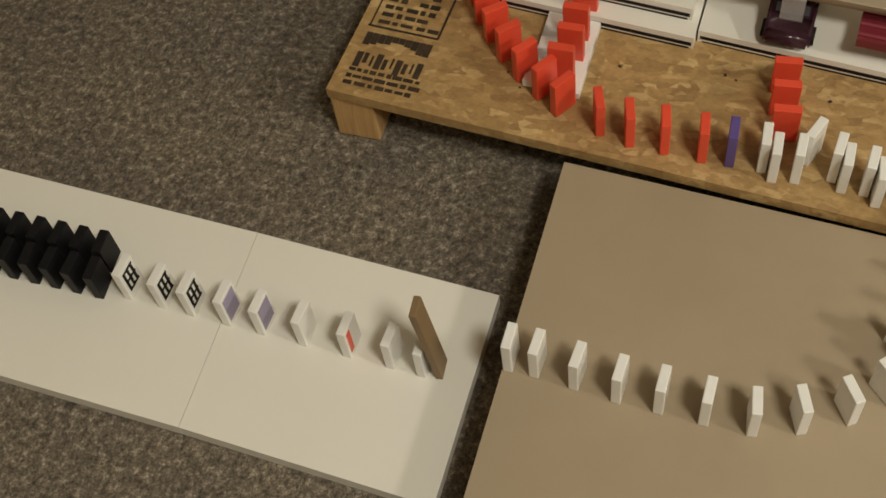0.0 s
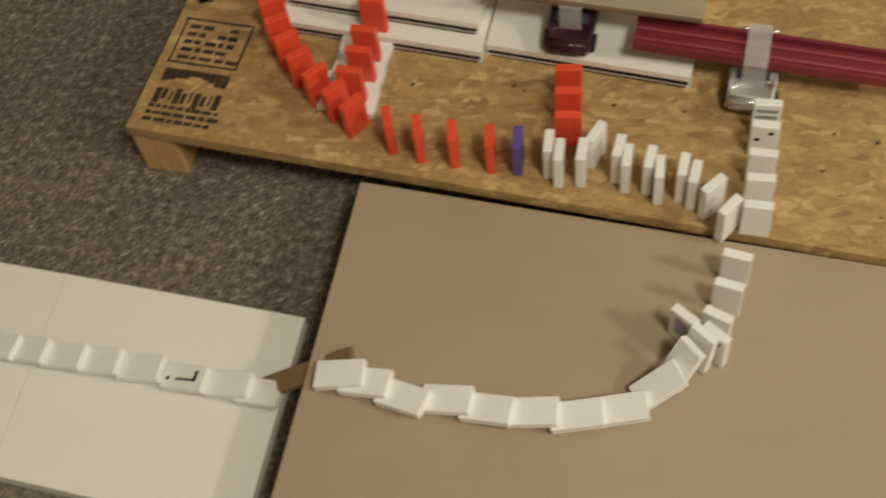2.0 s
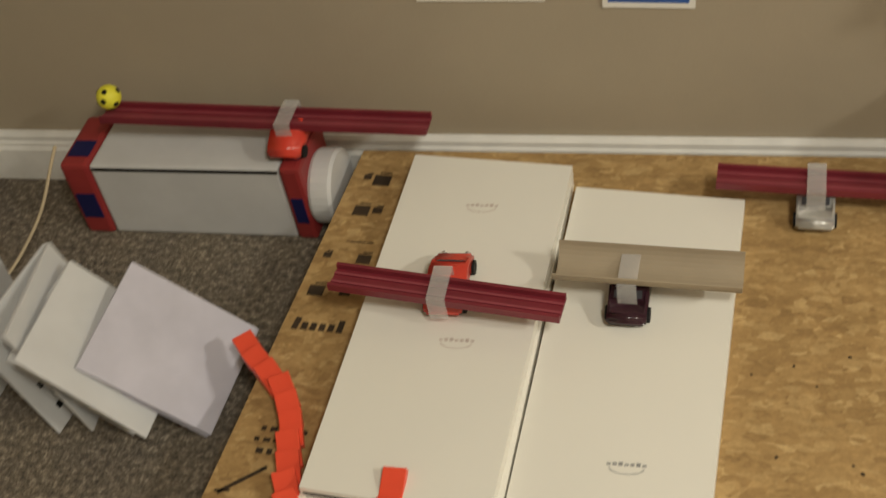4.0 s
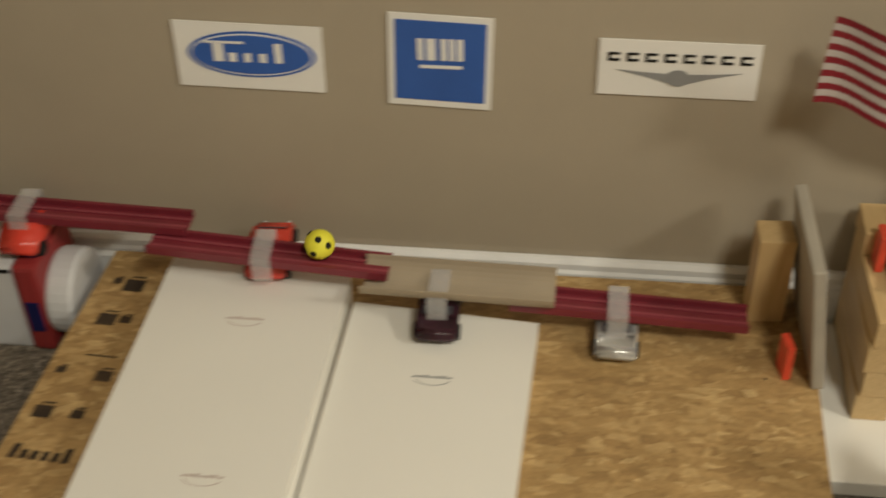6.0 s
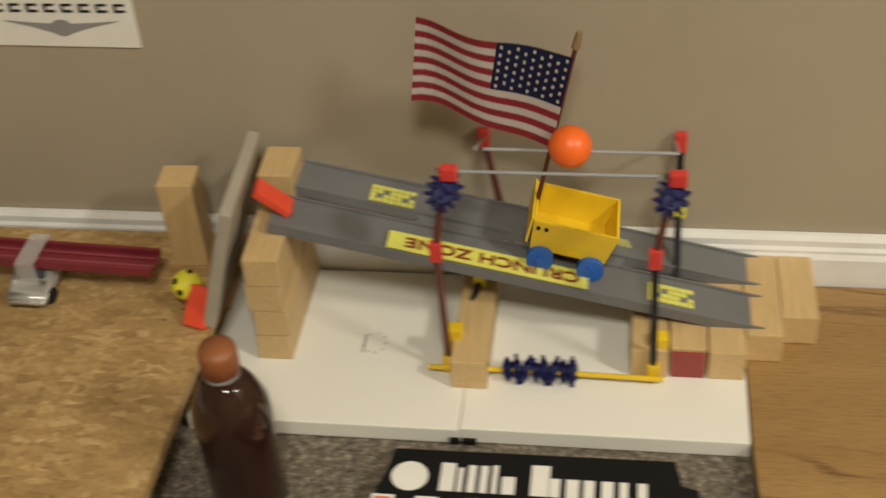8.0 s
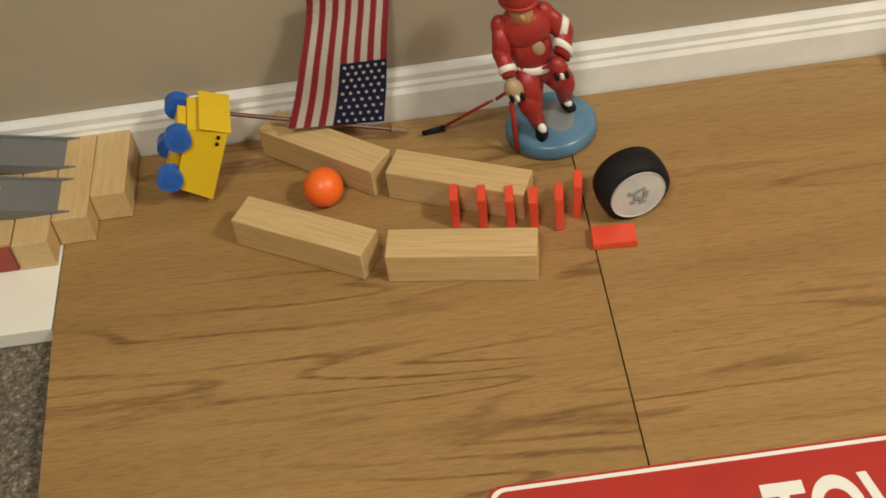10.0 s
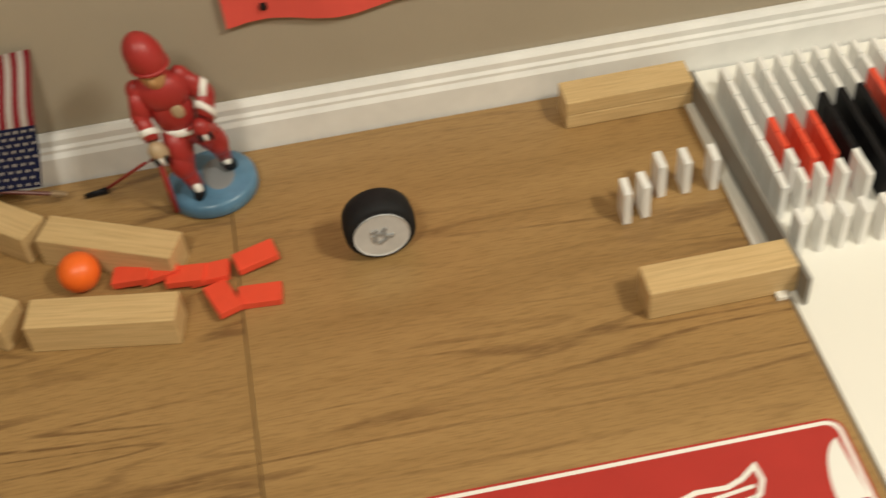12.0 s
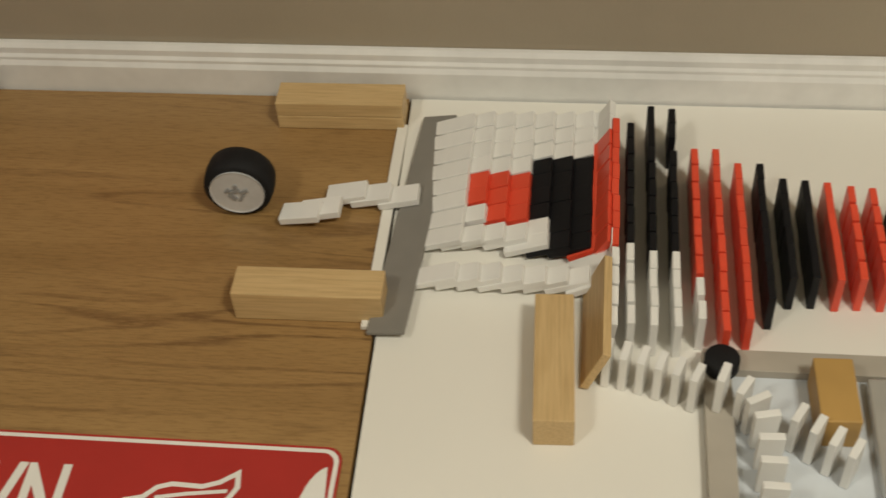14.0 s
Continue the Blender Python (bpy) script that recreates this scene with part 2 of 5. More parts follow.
LILAC = plain("print_lilac", (0.36, 0.32, 0.46), 0.5)
STICK = plain("brown_stick", (0.26, 0.17, 0.085), 0.6, 0, 0.12)
DEEPRED = plain("deep_red_card", (0.30, 0.03, 0.03), 0.5)
PALE = plain("lilac_card", (0.54, 0.52, 0.60), 0.6)
# white card and roll box: shade of upright faces put into the colour
SHADECARD = plain("shaded_white_card", (0.60, 0.60, 0.605), 0.6, 0, 0.05)
CARDH = 0.163
ROPE = plain("rope", (0.55, 0.45, 0.3), 0.9)
ORANGEBLK = plain("orange_wood", (0.50, 0.30, 0.09), 0.5)
ORANGETXT = plain("print_orange", (0.85, 0.22, 0.09), 0.6)

# ---- mesh helpers ----
MOVES = []


def finish(bm, name, mats, smooth=False):
    bmesh.ops.recalc_face_normals(bm, faces=bm.faces[:])
    me = bpy.data.meshes.new(name)
    bm.to_mesh(me)
    bm.free()
    for m in mats if isinstance(mats, (list, tuple)) else [mats]:
        me.materials.append(m)
    if smooth:
        for p in me.polygons:
            p.use_smooth = True
    return me


def box(bm, a, b, mat=0, bevel=0.0, m=None):
    vs = bmesh.ops.create_cube(bm, size=1.0)["verts"]
    c = [(p + q) / 2 for p, q in zip(a, b)]
    s = [abs(q - p) for p, q in zip(a, b)]
    mm = Matrix.Translation(c) @ Matrix.Diagonal((*s, 1))
    bmesh.ops.transform(bm, matrix=(m @ mm) if m else mm, verts=vs)
    faces = list({f for v in vs for f in v.link_faces})
    for f in faces:
        f.material_index = mat
    if bevel:
        edges = list({e for v in vs for e in v.link_edges})
        r = bmesh.ops.bevel(bm, geom=edges, offset=bevel, segments=2, affect="EDGES", profile=0.6)
        for f in r["faces"]:
            f.material_index = mat
    return bm


def rod(bm, a, b, r, mat=0, seg=10, r2=None):
    a, b = Vector(a), Vector(b)
    d = b - a
    q = d.to_track_quat("Z", "Y").to_matrix().to_4x4()
    vs = bmesh.ops.create_cone(bm, cap_ends=True, segments=seg, radius1=r, radius2=r if r2 is None else r2, depth=d.length)["verts"]
    bmesh.ops.transform(bm, matrix=Matrix.Translation((a + b) / 2) @ q, verts=vs)
    for f in {f for v in vs for f in v.link_faces}:
        f.material_index = mat
    return bm


def ball(bm, c, r, mat=0, scale=(1, 1, 1), seg=20, m=None):
    vs = bmesh.ops.create_uvsphere(bm, u_segments=seg, v_segments=seg // 2 + 2, radius=r)["verts"]
    mm = Matrix.Translation(c) @ (m or Matrix()) @ Matrix.Diagonal((*scale, 1))
    bmesh.ops.transform(bm, matrix=mm, verts=vs)
    for f in {f for v in vs for f in v.link_faces}:
        f.material_index = mat
    return bm


def lathe(bm, profile, mat=0, seg=28, m=None):
    """Turns (radius, height) pairs round the z axis."""
    rings = []
    for r, z in profile:
        rings.append([bm.verts.new((m or Matrix()) @ Vector((r * math.cos(2 * math.pi * k / seg), r * math.sin(2 * math.pi * k / seg), z))) for k in range(seg)])
    for a, b in zip(rings, rings[1:]):
        for k in range(seg):
            bm.faces.new((a[k], a[(k + 1) % seg], b[(k + 1) % seg], b[k])).material_index = mat
    for ring in (rings[0], rings[-1]):
        bm.faces.new(ring).material_index = mat
    return bm


def slab(bm, corners, z0, z1, mat=0):
    """An upright prism over the outline given by its corners."""
    lo = [bm.verts.new((x, y, z0)) for x, y in corners]
    hi = [bm.verts.new((x, y, z1)) for x, y in corners]
    fs = [bm.faces.new(lo), bm.faces.new(hi)]
    for k in range(len(lo)):
        n = (k + 1) % len(lo)
        fs.append(bm.faces.new((lo[k], lo[n], hi[n], hi[k])))
    for f in fs:
        f.material_index = mat
    return bm


def thing(name, label, category, m=None, group="", kind=""):
    ob = new(name)
    ob.empty_display_size = 0.02
    if m is not None:
        ob.matrix_basis = m
    return tagged(ob, label, category, group, kind)


def part(name, bm, mats, parent, label="", m=None, smooth=False):
    ob = new(name, finish(bm, name, mats, smooth))
    ob.parent = parent
    if m is not None:
        ob.matrix_basis = m
    return tagged(ob, label) if label else ob


def solid(name, bm, mats, label, category="", m=None, group="", kind="", smooth=False):
    ob = new(name, finish(bm, name, mats, smooth))
    if m is not None:
        ob.matrix_basis = m
    return tagged(ob, label, category, group, kind)


def lettering(text, size, mat, parent, m, name="lettering", width=1.0):
    cu = bpy.data.curves.new(name, "FONT")
    cu.body, cu.size, cu.extrude = text, size, 0.0004
    cu.align_x, cu.align_y = "LEFT", "BOTTOM"
    cu.space_character = 1.0
    cu.offset = size * 0.022
    cu.materials.append(mat)
    ob = new(name, cu)
    ob.parent = parent
    ob.matrix_basis = m @ Matrix.Diagonal((width, 1, 1, 1))
    return ob


# ---- the room ----
def room():
    x0, x1, y0, h = -1.15, 3.6, -3.4, 2.4
    solid("floor", box(bmesh.new(), (x0, y0, -0.05), (x1, 0, 0)), CARPET, "speckled grey-brown cut-pile carpet", kind="structure")
    solid("wall_north", box(bmesh.new(), (x0 - 0.1, 0, -0.05), (x1 + 0.1, 0.1, h)), WALL, "taupe painted wall", kind="structure")
    solid("wall_south", box(bmesh.new(), (x0 - 0.1, y0 - 0.1, -0.05), (x1 + 0.1, y0, h)), WALL, "taupe painted wall", kind="structure")
    solid("wall_west", box(bmesh.new(), (x0 - 0.1, y0, -0.05), (x0, 0, h)), WALL, "taupe painted wall", kind="structure")
    solid("wall_east", box(bmesh.new(), (x1, y0, -0.05), (x1 + 0.1, 0, h)), WALL, "taupe painted wall", kind="structure")
    solid("ceiling", box(bmesh.new(), (x0 - 0.1, y0 - 0.1, h), (x1 + 0.1, 0.1, h + 0.1)), CEIL, "plain white ceiling", kind="structure")
    prof = [(0, 0), (-0.014, 0), (-0.014, 0.058), (-0.011, 0.064), (-0.011, 0.068), (-0.0085, 0.072), (-0.0085, 0.080), (-0.005, 0.086), (0, 0.086)]
    prof = [(y, z * 0.91) for y, z in prof]
    for name, a, b, turn in (("baseboard", x0, x1, None), ("baseboard", y0, 0, "w")):
        bm = bmesh.new()
        ends = []
        for s in (a, b):
            if turn is None:
                ends.append([bm.verts.new((s, y - 0.001, z)) for y, z in prof])
            else:
                ends.append([bm.verts.new((x0 - y + 0.001, s - 0.015, z)) for y, z in prof])
        for k in range(len(prof)):
            n = (k + 1) % len(prof)
            bm.faces.new((ends[0][k], ends[0][n], ends[1][n], ends[1][k]))
        for e in ends:
            bm.faces.new(e)
        solid(name, bm, TRIM, "white moulded baseboard along the wall", kind="structure")


room()


# ---- the boards ----
def boards():
    for c in (((-0.84, -0.818), (-0.399, -0.835), (-0.396, -1.031), (-0.83, -1.016)), ((-0.3985, -0.835), (-0.168, -0.846), (-0.168, -1.043), (-0.3955, -1.031))):
        solid("shelf_board", slab(bmesh.new(), c, 0.001, 0.016), MELAMINE, "cream white melamine shelf board lying on the carpet", "board", group="boards on the carpet")
    t = thing("hardboard_sheet", "smooth tan hardboard sheet propped level with the strand board", "board")
    part("sheet", slab(bmesh.new(), ((-0.139, -0.727), (-0.139, -1.05), (-0.13, -1.5), (0.36, -1.5), (0.345, -0.752)), 0.054, 0.060), TAN, t)
    for x in (-0.09, 0.10, 0.29):
        part("prop", box(bmesh.new(), (x - 0.02, -1.45, 0.0005), (x + 0.02, -0.80, 0.054)), PINE, t)
    t = thing("strand_board", "oriented strand board table on short wooden legs with black factory print", "board")
    part("top", slab(bmesh.new(), ((-0.369, -0.703), (0.415, -0.756), (0.428, -0.025), (-0.322, -0.025)), 0.058, 0.070), OSB, t)
    for x, y in ((-0.347, -0.681), (0.385, -0.72), (-0.295, -0.07), (0.395, -0.07)):
        part("leg", box(bmesh.new(), (x - 0.021, y - 0.021, 0.0005), (x + 0.021, y + 0.021, 0.058), 0, 0.002), PINE, t)
    # black factory print along the short end: lines of marks, a block, a boxed panel, icons
    rng = random.Random(5)
    lean = Matrix.Translation((-0.369, -0.703, 0.0704)) @ pose(0, 0, 0, 0, 0, -3.2)

    def ink(x, y, w, h, turn=0.0, name="print_mark"):
        part(name, box(bmesh.new(), (-w / 2, -h / 2, 0), (w / 2, h / 2, 0.0003), 0, 0, lean @ pose(x, y, 0, 0, 0, turn)), PRINT, t)

    for k in range(3):
        x = 0.012
        while x < 0.078:
            w = rng.uniform(0.004, 0.011)
            ink(x + w / 2, 0.013 + k * 0.0078, w, rng.uniform(0.0032, 0.0048))
            x += w + rng.uniform(0.0012, 0.003)
    for k in range(10):
        x, gap = 0.016 + k * 0.0066, 0.010 * (1 - abs(k - 4.5) / 4.5) + rng.uniform(0, 0.003)
        ink(x, 0.0735 - (0.017 - gap) / 2, 0.0062, 0.018 - gap, 0, "print_block")
        ink(x, 0.0400 + rng.uniform(0, 0.004), 0.0060 - 0.002 * (k % 3), 0.012 + 0.006 * ((k * 7) % 3 == 0), 0, "print_block")
    for x, y, w, h in ((0.045, 0.082, 0.070, 0.0022), (0.045, 0.136, 0.070, 0.0022), (0.080, 0.109, 0.0022, 0.054), (0.012, 0.109, 0.0016, 0.054)):
        ink(x, y, w, h, 0, "print_line")
    for k in range(5):
        x = 0.018
        while x < 0.068:
            w = rng.uniform(0.004, 0.012)
            if rng.random() < 0.85:
                ink(x + w / 2, 0.089 + k * 0.0095, w, rng.uniform(0.0035, 0.0060))
            x += w + rng.uniform(0.0015, 0.004)
    ink(0.036, 0.175, 0.055, 0.0045, 42, "print_line")
    ink(0.020, 0.160, 0.016, 0.0030, 8, "print_line")
    for k in range(3):
        for j in range(5):
            if rng.random() < 0.8:
                ink(0.030 + j * 0.011 + 0.003 * k, 0.212 + k * 0.014, rng.uniform(0.005, 0.009), rng.uniform(0.004, 0.008))
    for k in range(6):
        ink(0.021 + k * 0.0105, 0.382 + (0.003 if k in (0, 5) else 0), 0.0070, 0.018 if k in (0, 5) else 0.011, rng.uniform(-6, 6))
    for x, y, w in ((0.027, 0.436, 0.019), (0.062, 0.437, 0.013), (0.022, 0.493, 0.010), (0.068, 0.490, 0.017), (0.040, 0.570, 0.020), (0.060, 0.572, 0.012), (0.050, 0.625, 0.022), (0.030, 0.630, 0.010)):
        ink(x, y, w, w * 0.85, 0, "print_icon")
        ink(x + 0.002, y + w * 0.62, w * 0.7, 0.0020)
    ink(0.055, 0.517, 0.034, 0.0016, 0, "print_line")
    for k in range(60):
        w = rng.uniform(0.0012, 0.004)
        part("knot", box(bmesh.new(), (-w / 2, -w * 0.4, 0), (w / 2, w * 0.4, 0.0003), 0, 0, lean @ pose(rng.uniform(0.11, 0.74), rng.uniform(0.03, 0.6), 0, 0, 0, rng.uniform(0, 180))), PRINT, t)
    # melamine panels on it
    def panel(c, z0, z1):
        ob = thing("melamine_board", "white melamine board with a dark edge line on strand board", "board", group="panels on the strand board")
        part("face", slab(bmesh.new(), c, z0, z1), MELAMINE, ob)
        (ax, ay), (bx, by) = c[0], c[1]
        line = slab(bmesh.new(), ((ax + 0.002, ay - 0.0004), (bx - 0.002, by - 0.0004), (bx - 0.002, by + 0.001), (ax + 0.002, ay + 0.001)), z0 + 0.004, z0 + 0.008)
        part("edge_line", line, INK, ob)
        line = slab(bmesh.new(), ((ax + 0.004, ay - 0.0004), (bx - 0.004, by - 0.0004), (bx - 0.004, by + 0.001), (ax + 0.004, ay + 0.001)), z0 + 0.0002, z0 + 0.0016)
        part("edge_line", line, INK, ob)
        return ob

    p = panel(((-0.256, -0.572), (-0.054, -0.588), (-0.046, -0.085), (-0.246, -0.07)), 0.0705, 0.085)
    p = panel(((-0.249, -0.553), (-0.060, -0.568), (-0.046, -0.082), (-0.240, -0.066)), 0.0855, 0.100)
    def stamp(ob, x, y, z, tone):
        for k in range(7):
            part("stamp_mark", box(bmesh.new(), (x + k * 0.0056, y, z), (x + k * 0.0056 + 0.0040, y + 0.0022 + 0.0008 * (k % 3), z + 0.0003)), tone, ob)
        bm = bmesh.new()
        ring = [[bm.verts.new((x + 0.0190 + r * math.cos(a), y - 0.001 + 0.5 * r * math.sin(a), z + h)) for a in [math.pi * (1.08 + 0.84 * k / 12) for k in range(13)]] for r in (0.0165, 0.0178) for h in (0, 0.0002)]
        for p, q in ((0, 1), (1, 3), (3, 2), (2, 0)):
            for k in range(12):
                bm.faces.new((ring[p][k], ring[p][k + 1], ring[q][k + 1], ring[q][k]))
        part("stamp_arc", bm, tone, ob)

    stamp(p, -0.160, -0.155, 0.1002, FADED)
    stamp(p, -0.150, -0.36, 0.1002, FADED)
    p = panel(((-0.052, -0.578), (0.136, -0.594), (0.152, -0.118), (-0.040, -0.102)), 0.0705, 0.085)
    stamp(p, 0.035, -0.205, 0.0852, LOGOGREY)
    stamp(p, 0.038, -0.49, 0.0852, LOGOGREY)
    # platform by the wall
    for a, b in (((0.411, -0.242), (0.6769, -0.020)), ((0.6775, -0.240), (0.947, -0.020))):
        p = solid("platform_board", box(bmesh.new(), (*a, 0.001), (*b, 0.020), 0, 0.0015), MELAMINE, "white melamine board lying against the baseboard", "board", group="platform boards")
    t = thing("stamp_print", "faint red stamp printed on the white board", "mark")
    for k in range(9):
        a = 2 * math.pi * k / 9
        part("stamp_mark", box(bmesh.new(), (0.578 + 0.011 * math.cos(a), -0.132 + 0.014 * math.sin(a), 0.0202), (0.580 + 0.011 * math.cos(a), -0.129 + 0.014 * math.sin(a), 0.0205)), FADED, t)
    part("stamp_line", box(bmesh.new(), (0.567, -0.145, 0.0202), (0.5695, -0.118, 0.0205)), FADED, t)
    solid("pen_line", box(bmesh.new(), (0.89, -0.12, 0.0202), (0.892, -0.09, 0.0205)), FADED, "short faint line drawn on the white board", "mark")
    bm = bmesh.new()
    for x, w in ((0.668, 0.010), (0.680, 0.014)):
        box(bm, (x, -0.2455, 0.004), (x + w, -0.2425, 0.010))
    solid("cam_lock", bm, INK, "dark furniture fittings in the board edge", "fitting")
    for c, label in ((((0.9482, -0.018), (1.4610, -0.018), (1.4670, -1.1), (0.985, -1.1), (0.9490, -0.244)), "oak wood-grain laminate leaf lying on the carpet"), (((1.4625, -0.018), (1.9535, -0.018), (1.9685, -1.1), (1.4685, -1.1)), "oak wood-grain laminate leaf beside a thin dark seam")):
        leaf = thing("table_leaf", label, "board", group="oak boards")
        part("top", slab(bmesh.new(), c, 0.004, 0.020), LAMINATE, leaf)
        part("edging", slab(bmesh.new(), c, 0.001, 0.0038), PRINT, leaf, "dark edging strip")
    solid("shelf_board", slab(bmesh.new(), ((1.9565, -0.018), (3.0, -0.018), (3.0, -1.1), (1.973, -1.1)), 0.001, 0.020), MELAMINE, "large cream white board carrying the domino field", "board")


boards()

# ---- wall papers ----
def papers():
    def sheet(name, x0, x1, z0, z1, label, skew=0.0):
        t = thing(name, label, "poster")
        part("sheet", box(bmesh.new(), (x0, -0.0025, z0), (x1, -0.0008, z1), 0, 0, pose((x0 + x1) / 2, 0, (z0 + z1) / 2, 0, skew, 0) @ pose(-(x0 + x1) / 2, 0, -(z0 + z1) / 2)), PAPER, t)
        return t

    def disc(cx, cz, rx, rz, y, mat, t, name, ri=0.0):
        bm = bmesh.new()
        n = 40
        f = [bm.verts.new((cx + rx * math.cos(2 * math.pi * k / n), y, cz + rz * math.sin(2 * math.pi * k / n))) for k in range(n)]
        bk = [bm.verts.new((v.co.x, y + 0.0006, v.co.z)) for v in f]
        bm.faces.new(f)
        for k in range(n):
            bm.faces.new((f[k], f[(k + 1) % n], bk[(k + 1) % n], bk[k]))
        part(name, bm, mat, t)

    t = sheet("logo_poster", -0.221, -0.072, 0.276, 0.350, "white paper with a blue oval emblem taped to the wall", 1.0)
    disc(-0.144, 0.316, 0.065, 0.026, -0.0032, LOGOBLUE, t, "oval")
    disc(-0.144, 0.316, 0.0615, 0.0235, -0.0036, PAPER, t, "oval_line")
    disc(-0.144, 0.316, 0.0600, 0.022, -0.0040, LOGOBLUE, t, "oval_inner")
    def bar(x0, z0, x1, z1, y, mat):
        part("emblem_bar", box(bmesh.new(), (x0, y, z0), (x1, y + 0.0005, z1)), mat, t)

    for k, (w, h) in enumerate(((0.014, 0.020), (0.010, 0.010), (0.009, 0.010), (0.009, 0.010), (0.010, 0.022))):
        bar(-0.182 + k * 0.0155, 0.308, -0.182 + k * 0.0155 + w * 0.75, 0.308 + h, -0.0046, PAPER)
    bar(-0.19, 0.3285, -0.15, 0.3310, -0.0046, PAPER)
    t = sheet("logo_poster", -0.007, 0.095, 0.264, 0.367, "square blue emblem print with a white border on the wall", 2.0)
    part("blue_field", box(bmesh.new(), (-0.0005, -0.0032, 0.2715), (0.0885, -0.0026, 0.3605), 0, 0, pose(0.044, 0, 0.3155, 0, 2, 0) @ pose(-0.044, 0, -0.3155)), LOGOBLUE, t)
    for x0, x1 in ((0.022, 0.028), (0.031, 0.040), (0.045, 0.051), (0.0535, 0.0585), (0.061, 0.067)):
        bar(x0, 0.318, x1, 0.342, -0.0038, PAPER)
    bar(0.024, 0.309, 0.066, 0.3125, -0.0038, PAPER)
    t = sheet("logo_poster", 0.197, 0.349, 0.287, 0.348, "white paper with a winged emblem taped to the wall", 0.5)
    for k in range(8):
        x = 0.2055 + k * 0.0178
        bar(x + 0.0031, 0.3255, x + 0.0115, 0.3282, -0.0034, INK)
        bar(x + 0.0031, 0.3325, x + 0.0115, 0.3350, -0.0034, INK)
        bar(x, 0.3255, x + 0.003, 0.3350, -0.0034, INK)
    bm = bmesh.new()
    for s in (-1, 1):
        pts = [(0.273 + s * 0.008, 0.302), (0.273 + s * 0.008, 0.313), (0.273 + s * 0.03, 0.314), (0.273 + s * 0.062, 0.3165), (0.273 + s * 0.03, 0.309)]
        bm.faces.new([bm.verts.new((x, -0.0032, z)) for x, z in pts])
    part("wing", bm, LOGOGREY, t)
    disc(0.273, 0.3085, 0.0115, 0.009, -0.0036, LOGOGREY, t, "badge")
    t = thing("wall_banner", "coral red paper pennant hung on the wall", "banner")
    bm = bmesh.new()
    n = 10
    low = [(1.494 + 0.212 * k / n, 0.172 + 0.006 * math.sin(0.9 * k) - 0.003 * k / n + (0.004 if k == n else 0)) for k in range(n + 1)]
    rim = low + [(1.712, 0.40), (1.489, 0.40)]
    front = [bm.verts.new((x, -0.005 - 0.003 * max(0, 0.24 - z) / 0.07, z)) for x, z in rim]
    back = [bm.verts.new((v.co.x, v.co.y + 0.0012, v.co.z)) for v in front]
    bm.faces.new(front), bm.faces.new(back)
    for k in range(len(rim)):
        m = (k + 1) % len(rim)
        bm.faces.new((front[k], front[m], back[m], back[k]))
    part("paper", bm, CORAL, t)
    part("pin", lathe(bmesh.new(), [(0.001, 0), (0.004, 0), (0.004, 0.003), (0.001, 0.004)], 0, 12, pose(1.533, -0.008, 0.193, 90)), INK, t)
    part("pale_patch", box(bmesh.new(), (1.652, -0.0108, 0.184), (1.672, -0.0098, 0.192), 0, 0, None), PAPER, t)


papers()


# ---- dominoes ----
TH, WD, HT = 0.0080, 0.0235, 0.0415


def domino_mesh(mat, th=TH, wd=WD, ht=HT):
    return finish(box(bmesh.new(), (-th / 2, -wd / 2, 0), (th / 2, wd / 2, ht), 0, 0.0009), "domino", mat)


MESH = {"w": domino_mesh(WHITE), "r": domino_mesh(RED), "b": domino_mesh(BLACK), "p": domino_mesh(PURPLE)}
TALL = {"b": domino_mesh(BLACK, 0.009, 0.0235, 0.036)}
SAY = {"w": "white plastic domino", "r": "bright red plastic domino", "b": "black plastic domino", "p": "purple plastic domino"}


def tipped(x, y, z, yaw, a, th=TH, slide=0.0):
    return pose(x, y, z, 0, 0, yaw) @ pose(th / 2 + slide, 0, 0, 0, a, 0) @ pose(-th / 2, 0, 0)


def domino(x, y, z, yaw, c, fall=None, end=76.0, where="standing in a row", group="", mesh=None, th=TH, turn=0.0, took=0.16):
    ob = new("domino", mesh or MESH[c])
    tagged(ob, SAY[c] + " " + where, "domino", group)
    z += 0.0003
    ob.matrix_basis = tipped(x, y, z, yaw, 0)
    if fall is not None:
        lift = 0.004
        rows = [(0, tipped(x, y, z, yaw, 0, th)), (fall, tipped(x, y, z, yaw, 0, th)), (fall + took * 0.5, tipped(x, y, z + 0.001, yaw + turn * 0.3, end * 0.42, th)), (fall + took, tipped(x, y, z + lift, yaw + turn, end, th, 0.003))]
        if fall + took < 13.95:
            rows.append((14, rows[-1][1]))
        else:
            rows = [r for r in rows if r[0] <= 14] + [(14.0 if fall + took <= 14 else fall + took, rows[-1][1])]
        MOVES.append((ob, [(round(t, 3), m) for t, m in rows]))
    return ob


def lying(x, y, z, yaw, c, where, group="", flat=True, tilt=90):
    ob = new("domino", MESH[c])
    tagged(ob, SAY[c] + " " + where, "domino", group)
    ob.matrix_basis = pose(x, y, z, 0, 0, yaw) @ pose(0, 0, TH / 2, 0, tilt, 0) @ pose(0, 0, -HT / 2)
    return ob


